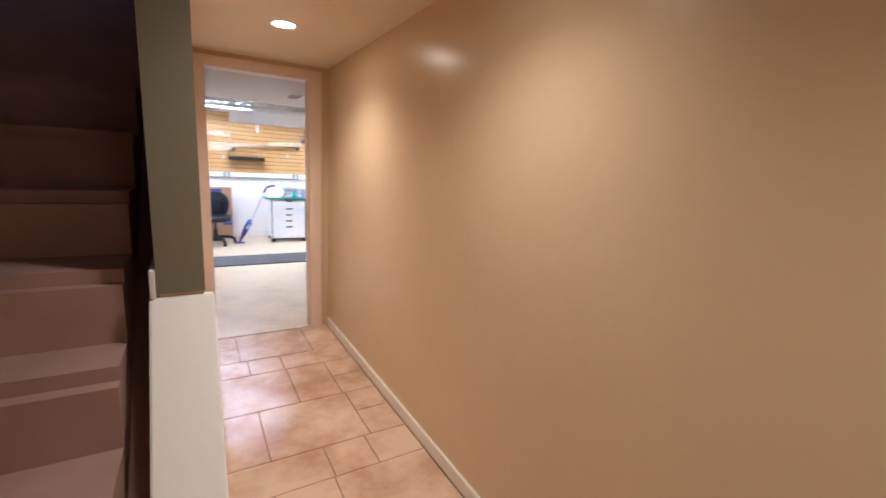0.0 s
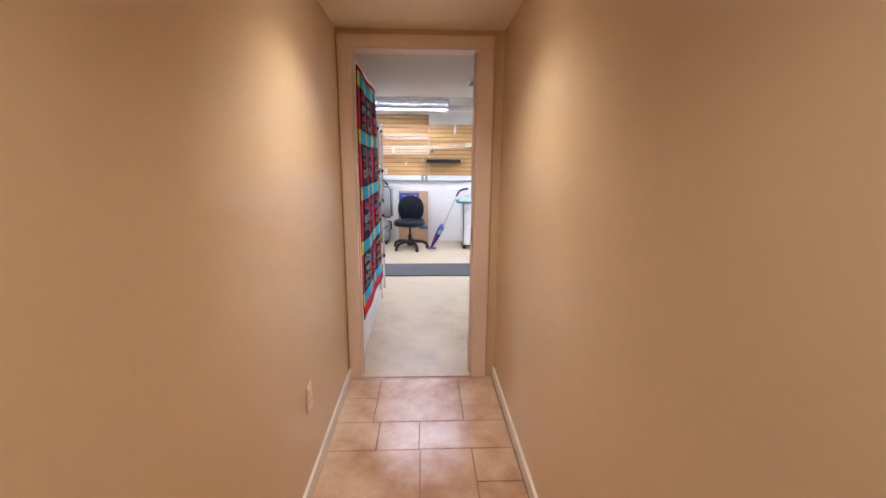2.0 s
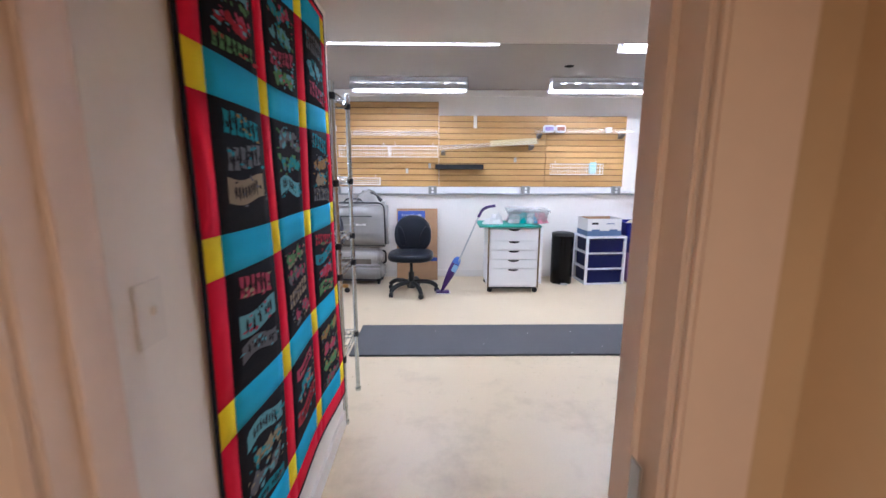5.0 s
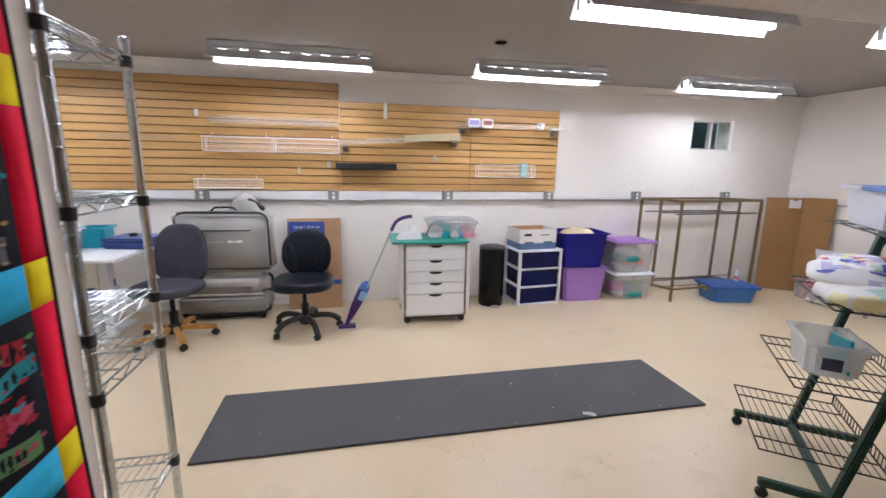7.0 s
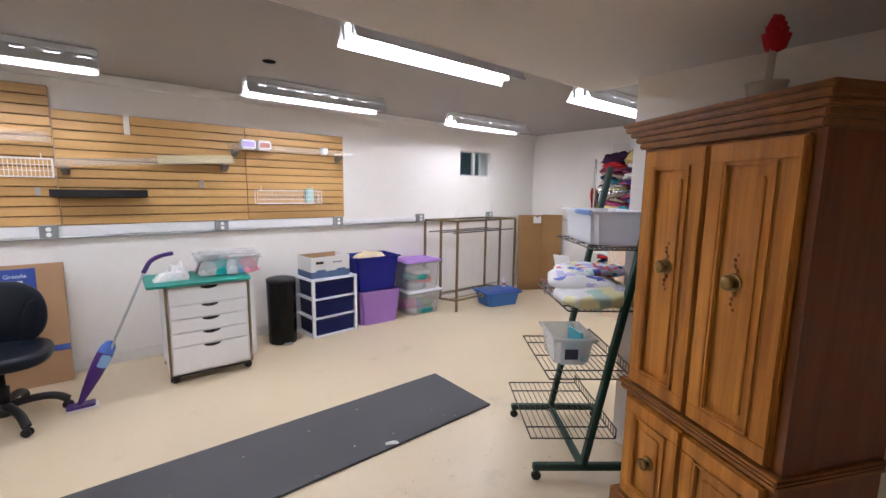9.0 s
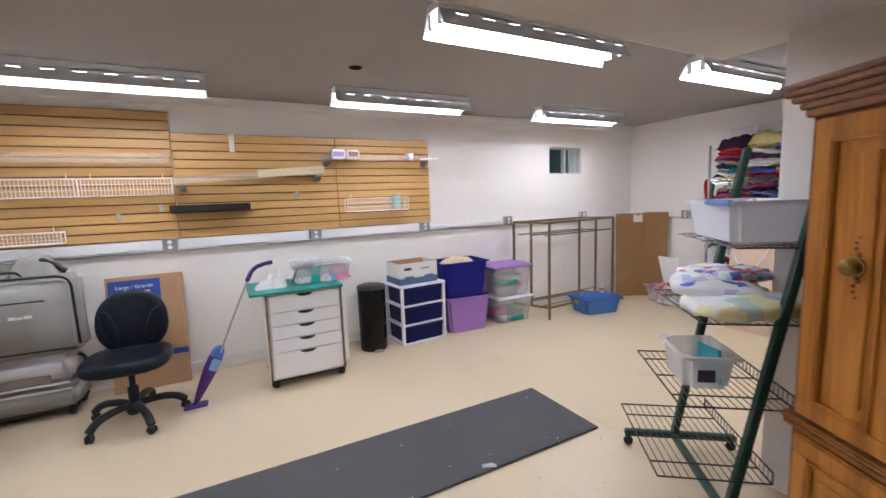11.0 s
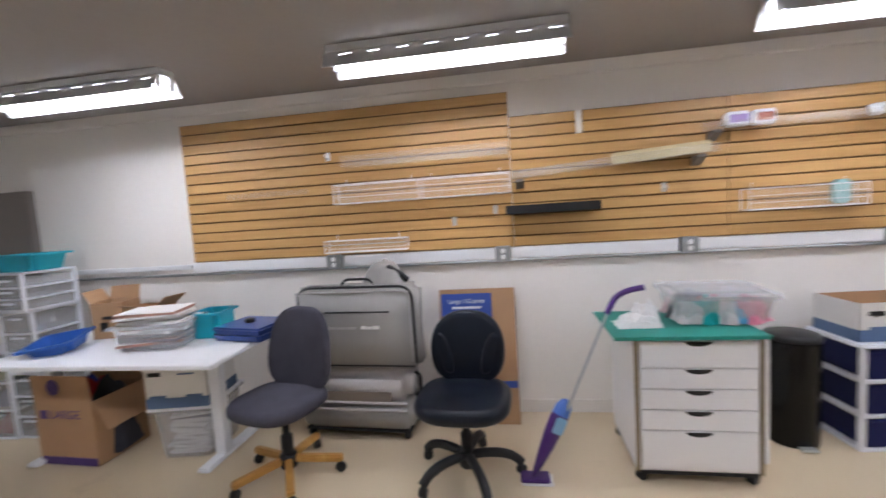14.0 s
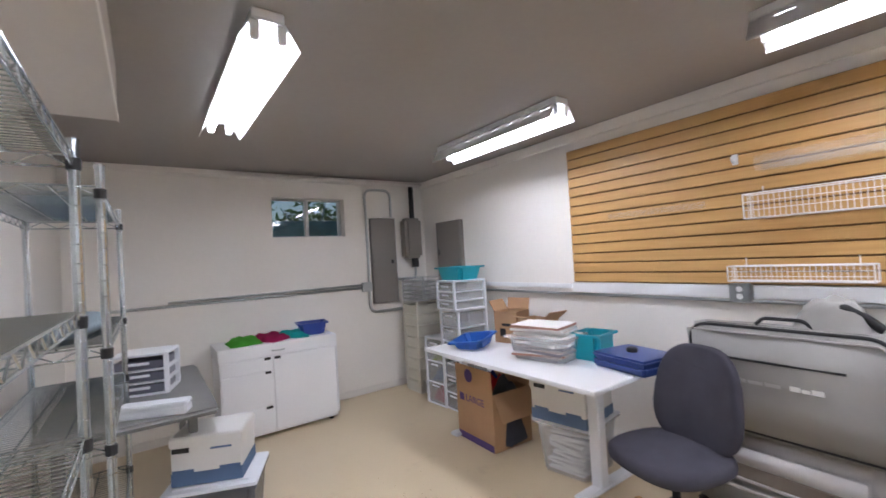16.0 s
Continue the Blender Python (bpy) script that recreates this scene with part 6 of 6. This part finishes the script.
M_COVER = mat("printed_cover", (.42, .30, .24), .4, var=.75, big=14, small=60, bump=0)
for k in range(11):
    t = thing("magazine", "magazine in a loose pile in the clear bin", "magazine", pose(-1.72 + rmz.uniform(-.02, .02), 4.27 + rmz.uniform(-.02, .02), .735 + .019 * k, rmz.uniform(-2, 2), rmz.uniform(-2, 2), 12 + rmz.uniform(-14, 14)), group="magazines")
    part("page_block", box(-.175, .175, -.125, .125, 0, .015, .003), MZ[rmz.randrange(5)], t)
    part("cover", box(-.172, .172, -.122, .122, .015, .0162), M_COVER if k % 3 != 1 else M_BOXW, t)
tbn = tub("teal_bin", .19, .22, .16, P_TEAL, "teal plastic bin at the back of the desk", pose(-1.50, 4.46, .7235, 0, 0, 5), taper=.97)
nc = thing("tool_case", "navy blue plastic case with black dial on the desk", "plastic case", pose(-1.19, 4.41, .7235, 0, 0, -10))
P_CASE = plastic("navy_case", (.03, .06, .22))
part("base", box(-.18, .18, -.15, .15, 0, .055, .015), P_CASE, nc)
part("lid", box(-.183, .183, -.153, .153, .057, .085, .012), P_CASE, nc)
part("dial", lathe([(.03, 0), (.03, .02), (.022, .025), (.004, .025)], 18), M_BLACK, nc).matrix_basis = pose(-.02, 0, .085)
cn1 = carton(.20, .20, .24, pose(-2.26, 4.50, .7235, 0, 0, 14), "tall brown carton with black print on desk", (("n", 75), ("w", 60)))
part("print_mark", box(-.03, .05, -.1025, -.1, .13, .15), M_DARK, cn1)
part("print_mark", box(-.05, .0, -.1025, -.1, .05, .11), M_DARK, cn1)
carton(.26, .16, .20, pose(-1.98, 4.49, .7235, 0, 0, -8), "open brown carton behind the magazines", (("s", 20), ("e", 35)))


def drawer_tower(w, d, n, h, m, label, frame, drawer, group="plastic drawer towers"):
    t = thing("drawer_tower", label, "plastic drawers", m, group=group)
    part("top", box(-w / 2, w / 2, -d / 2, d / 2, h - .014, h, .005), frame, t)
    part("bottom", box(-w / 2, w / 2, -d / 2, d / 2, 0, .012, .004), frame, t)
    for x in (-w / 2 + .012, w / 2 - .012):
        for y in (-d / 2 + .012, d / 2 - .012):
            part("corner_post", box(x - .012, x + .012, y - .012, y + .012, .012, h - .014, .003), frame, t)
    s = (h - .03) / n
    for k in range(n):
        z = .014 + k * s
        dd = part("drawer", hull_box((w - .05, d - .03), (w - .044, d - .026), 0, s - .022, .003, .006), drawer, t)
        dd.matrix_basis = pose(0, -.006, z)
        part("drawer_pull", box(-w * .18, w * .18, -d / 2 + .002, -d / 2 + .012, s - .045, s - .030, .003), frame, dd)
        if k < n - 1:
            part("rail", box(-w / 2 + .004, w / 2 - .004, -d / 2 + .002, d / 2 - .002, z + s - .014, z + s - .004, .002), frame, t)
    return t


P_CREAM = plastic("cream_plastic", (.66, .63, .55))
drawer_tower(.29, .34, 8, .96, pose(-3.76, 4.62, 0), "tall narrow cream plastic drawer tower in the corner", P_CREAM, P_CREAM)
drawer_tower(.40, .30, 5, .25, pose(-3.74, 4.63, .962, 0, 0, 4), "clear small-parts organiser on the cream tower", P_CLEAR, P_CLEAR)
drawer_tower(.30, .34, 3, .64, pose(-3.25, 4.56, 0, 0, 0, 3), "clear plastic drawer tower with filled drawers", P_WHITE, P_CLEAR)
drawer_tower(.29, .35, 3, .48, pose(-3.0, 4.59, .0), "white framed drawer unit behind the desk", P_WHITE, P_CLEAR)
drawer_tower(.29, .35, 3, .44, pose(-3.0, 4.59, .482), "white framed drawer unit with clear drawers", P_WHITE, P_CLEAR)
drawer_tower(.31, .36, 3, .27, pose(-2.99, 4.57, .924, 0, 0, -4), "small white drawer unit on top of the stack", P_WHITE, P_CLEAR)
tub("teal_bin", .36, .28, .12, P_TEAL, "teal open bin on top of the drawer stack", pose(-3.0, 4.57, 1.197, 0, 0, 3), taper=.82)
for k, cc in enumerate(((.3, .02, .04), (.05, .12, .3), (.3, .35, .1), (.5, .5, .5), (.02, .2, .25))):
    t = thing("craft_supplies", "coloured craft supplies inside a clear drawer", "craft supplies", pose(-3.25 + (.30 if k > 2 else 0), 4.54, .03 + .20 * (k if k < 3 else k - 3), 0, 0, 20 * k))
    part("crumpled_cloth", heap(.2, .24, .11, 140 + k, 8, .4), cloth("supplies", cc), t, smooth=True)

# ---------- white cabinet on the side wall ----------
wc = thing("sewing_cabinet", "white laminate sewing cabinet with drawers and one door", "cabinet", pose(XL + .03, 2.60, 0, 0, 0, 90))
CW, CD, CH = .95, .43, .775
part("carcass", box(0, CW, -CD, -.01, .03, CH - .10, .003), M_LAM, wc)
part("top_box", box(-.01, CW + .01, -CD - .012, 0, CH - .10, CH, .004), M_LAM, wc)
for a, b in ((.045, .26), (.266, .55), (.556, .665)):
    d = part("drawer", box(.01, .40, -CD - .016, -CD, a, b, .003), M_LAM, wc)
    part("finger_pull", box(.335, .385, -CD - .0175, -CD - .014, b - .022, b - .002), M_DARK, d, "dark finger notch")
d = part("door", box(.408, CW - .01, -CD - .016, -CD, .045, .665, .003), M_LAM, wc)
part("finger_pull", box(.415, .465, -CD - .0175, -CD - .014, .640, .663), M_DARK, d, "dark finger notch")
part("handle", bent([(.40, -CD - .012, .715), (.41, -CD - .035, .715), (.49, -CD - .035, .715), (.50, -CD - .012, .715)], .006), M_STEEL, wc, "steel bar handle")
part("side_leaf", box(CW + .012, CW + .03, -CD + .03, -.02, .05, CH - .02, .003), M_LAM, wc)
for x in (.05, CW - .05):
    for y in (-CD + .05, -.06):
        part("foot", lathe([(.02, 0), (.022, .03)], 12), M_BLACK, wc).matrix_basis = pose(x, y, 0)
bk_ = tub("blue_basket", .25, .20, .11, plastic("blue_basket_plastic", (.03, .06, .30)), "blue perforated plastic basket on the sewing cabinet", pose(-3.78, 3.40, .777, 0, 0, 80), taper=.8, category="basket")
for k, (cc, y) in enumerate((((.06, .30, .03), 2.82), ((.25, .01, .06), 3.05), ((.01, .28, .28), 3.24))):
    t = thing("cloth_scrap", "crumpled bright cloth on the sewing cabinet", "fabric", pose(-3.80, y, .776, 0, 0, 30 * k))
    part("crumpled_cloth", heap(.32, .26, .045, 160 + k, 14, .8), cloth("cabinet_cloth", cc), t, smooth=True)

# ---------- grey table ----------
M_GTAB = mat("grey_plastic_top", (.20, .195, .19), .5, var=.08, big=6, small=200, bump=.15)
gt = thing("folding_table", "grey plastic-topped table beside the sewing cabinet", "table")
part("tabletop", box(-3.52, -2.27, 1.72, 2.44, .69, .725, .014, seg=3), M_GTAB, gt)
for x in (-3.40, -2.46):
    for y in (1.80, 2.33):
        part("leg", box(x - .05, x + .05, y - .02, y + .02, 0, .69, .006), M_GTAB, gt)
drawer_tower(.29, .26, 3, .235, pose(-2.93, 2.14, .726, 0, 0, 74), "small white unit with three smoky drawers on table", P_WHITE, plastic("smoky_drawer", (.16, .16, .20), .3))
wbx = thing("white_case", "long white plastic case lying on the table", "plastic case", pose(-2.37, 2.17, .726, 0, 0, 68))
part("base", box(-.15, .15, -.045, .045, 0, .04, .006), P_WHITE, wbx)
part("lid", box(-.152, .152, -.047, .047, .041, .062, .006), P_WHITE, wbx)
t2 = tub("storage_tub", .42, .35, .31, plastic("dark_clear_tub", (.16, .17, .20), .25, .85), "grey tub with white lid half under the table", pose(-2.45, 2.44, 0, 0, 0, 68))
lid(t2, .42, .35, .308, P_WHITE, "white lid")
bankers_box(pose(-2.46, 2.43, .337, 0, 0, 66), "lidded white file box with blue base on grey tub", False, .33, .27, .235)
pad = thing("padded_mat", "grey-blue padded board lying across the wire shelf", "padded board", pose(-2.10, 1.87, 1.215, 0, 0, 2))
part("pad", cushion(1.0, .30, .045, 2.4, 36), mat("greyblue_pad", (.12, .15, .17), .8, var=.1), pad, smooth=True)

# small things on walls and floor
so = thing("wall_outlet", "cream wall outlet plate low on corridor wall", "electrical outlet", pose(CX0, -.925, .422, 0, 0, 90))
part("plate", box(-.036, .036, -.006, -.0005, -.058, .058, .002), M_CREAM, so)
for s in (-1, 1):
    part("socket", box(-.016, .016, -.008, -.006, s * .022 - .014, s * .022 + .014, .003), M_WTRIM, so)
ls = thing("switch_plate", "white switch plate on the doorway-side wall", "light switch", pose(-.07, .27, 1.12, 0, 0, 90))
part("plate", box(-.036, .036, -.006, -.0005, -.058, .058, .002), M_WTRIM, ls)
part("toggle", box(-.005, .005, -.016, -.006, -.004, .012, .002), M_WTRIM, ls)
dbs = bmesh.new()
rd = random.Random(3)
for k in range(160):
    x, y = (rd.uniform(-.2, 3.0), rd.gauss(2.1, .25)) if k < 90 else (rd.uniform(-2.4, -.9), rd.gauss(3.3, .2))
    if x > 2.2 and y < 1.5:
        continue
    l, a = rd.uniform(.002, .010), rd.uniform(0, 3.1)
    wires(dbs, [((x, y, .0012), (x + l * math.cos(a), y + l * math.sin(a), .0012))], rd.uniform(.0008, .0016), 4)
tagged(part("floor_debris", dbs, M_CARDIN), "scattered dark crumbs and dirt on the vinyl floor", "debris", kind="stuff")

# ---------- corridor tiles ----------
tile_floor = thing("corridor_tiles", "honed travertine tiles in mixed sizes with dark joints", "floor tiles", kind="structure")
G = 0.0025
cells = []
PER = 1.15
base = ((0.61, 0.84, -0.49, -0.03), (0.11, 0.61, -0.49, -0.03), (-0.09, 0.11, -0.25, -0.03), (-0.09, 0.11, -0.49, -0.25),
        (-0.09, 0.15, -0.72, -0.49), (0.15, 0.365, -0.72, -0.49), (0.365, 0.84, -0.72, -0.49),
        (-0.09, 0.372, -1.18, -0.72), (0.372, 0.628, -1.18, -0.72), (0.628, 0.84, -0.945, -0.72), (0.628, 0.84, -1.18, -0.945))
for rep in range(4):
    for x0, x1, y0, y1 in base:
        if rep % 2:
            x0, x1 = 0.75 - x1, 0.75 - x0
        cells.append((x0, x1, y0 - PER * rep, y1 - PER * rep))
rt = random.Random(8)
for x0, x1, y0, y1 in cells:
    if y1 < YC0:
        continue
    dz = rt.uniform(-0.0006, 0.0006)
    part("tile", box(x0 + G, x1 - G, y0 + G, y1 - G, -0.009, 0.0 + dz, 0.0015, seg=1), M_TILE, tile_floor)
part("tile", box(-0.087, 0.837, -0.03, -0.003, -0.009, 0.0, 0.0015, seg=1), M_TILE, tile_floor)
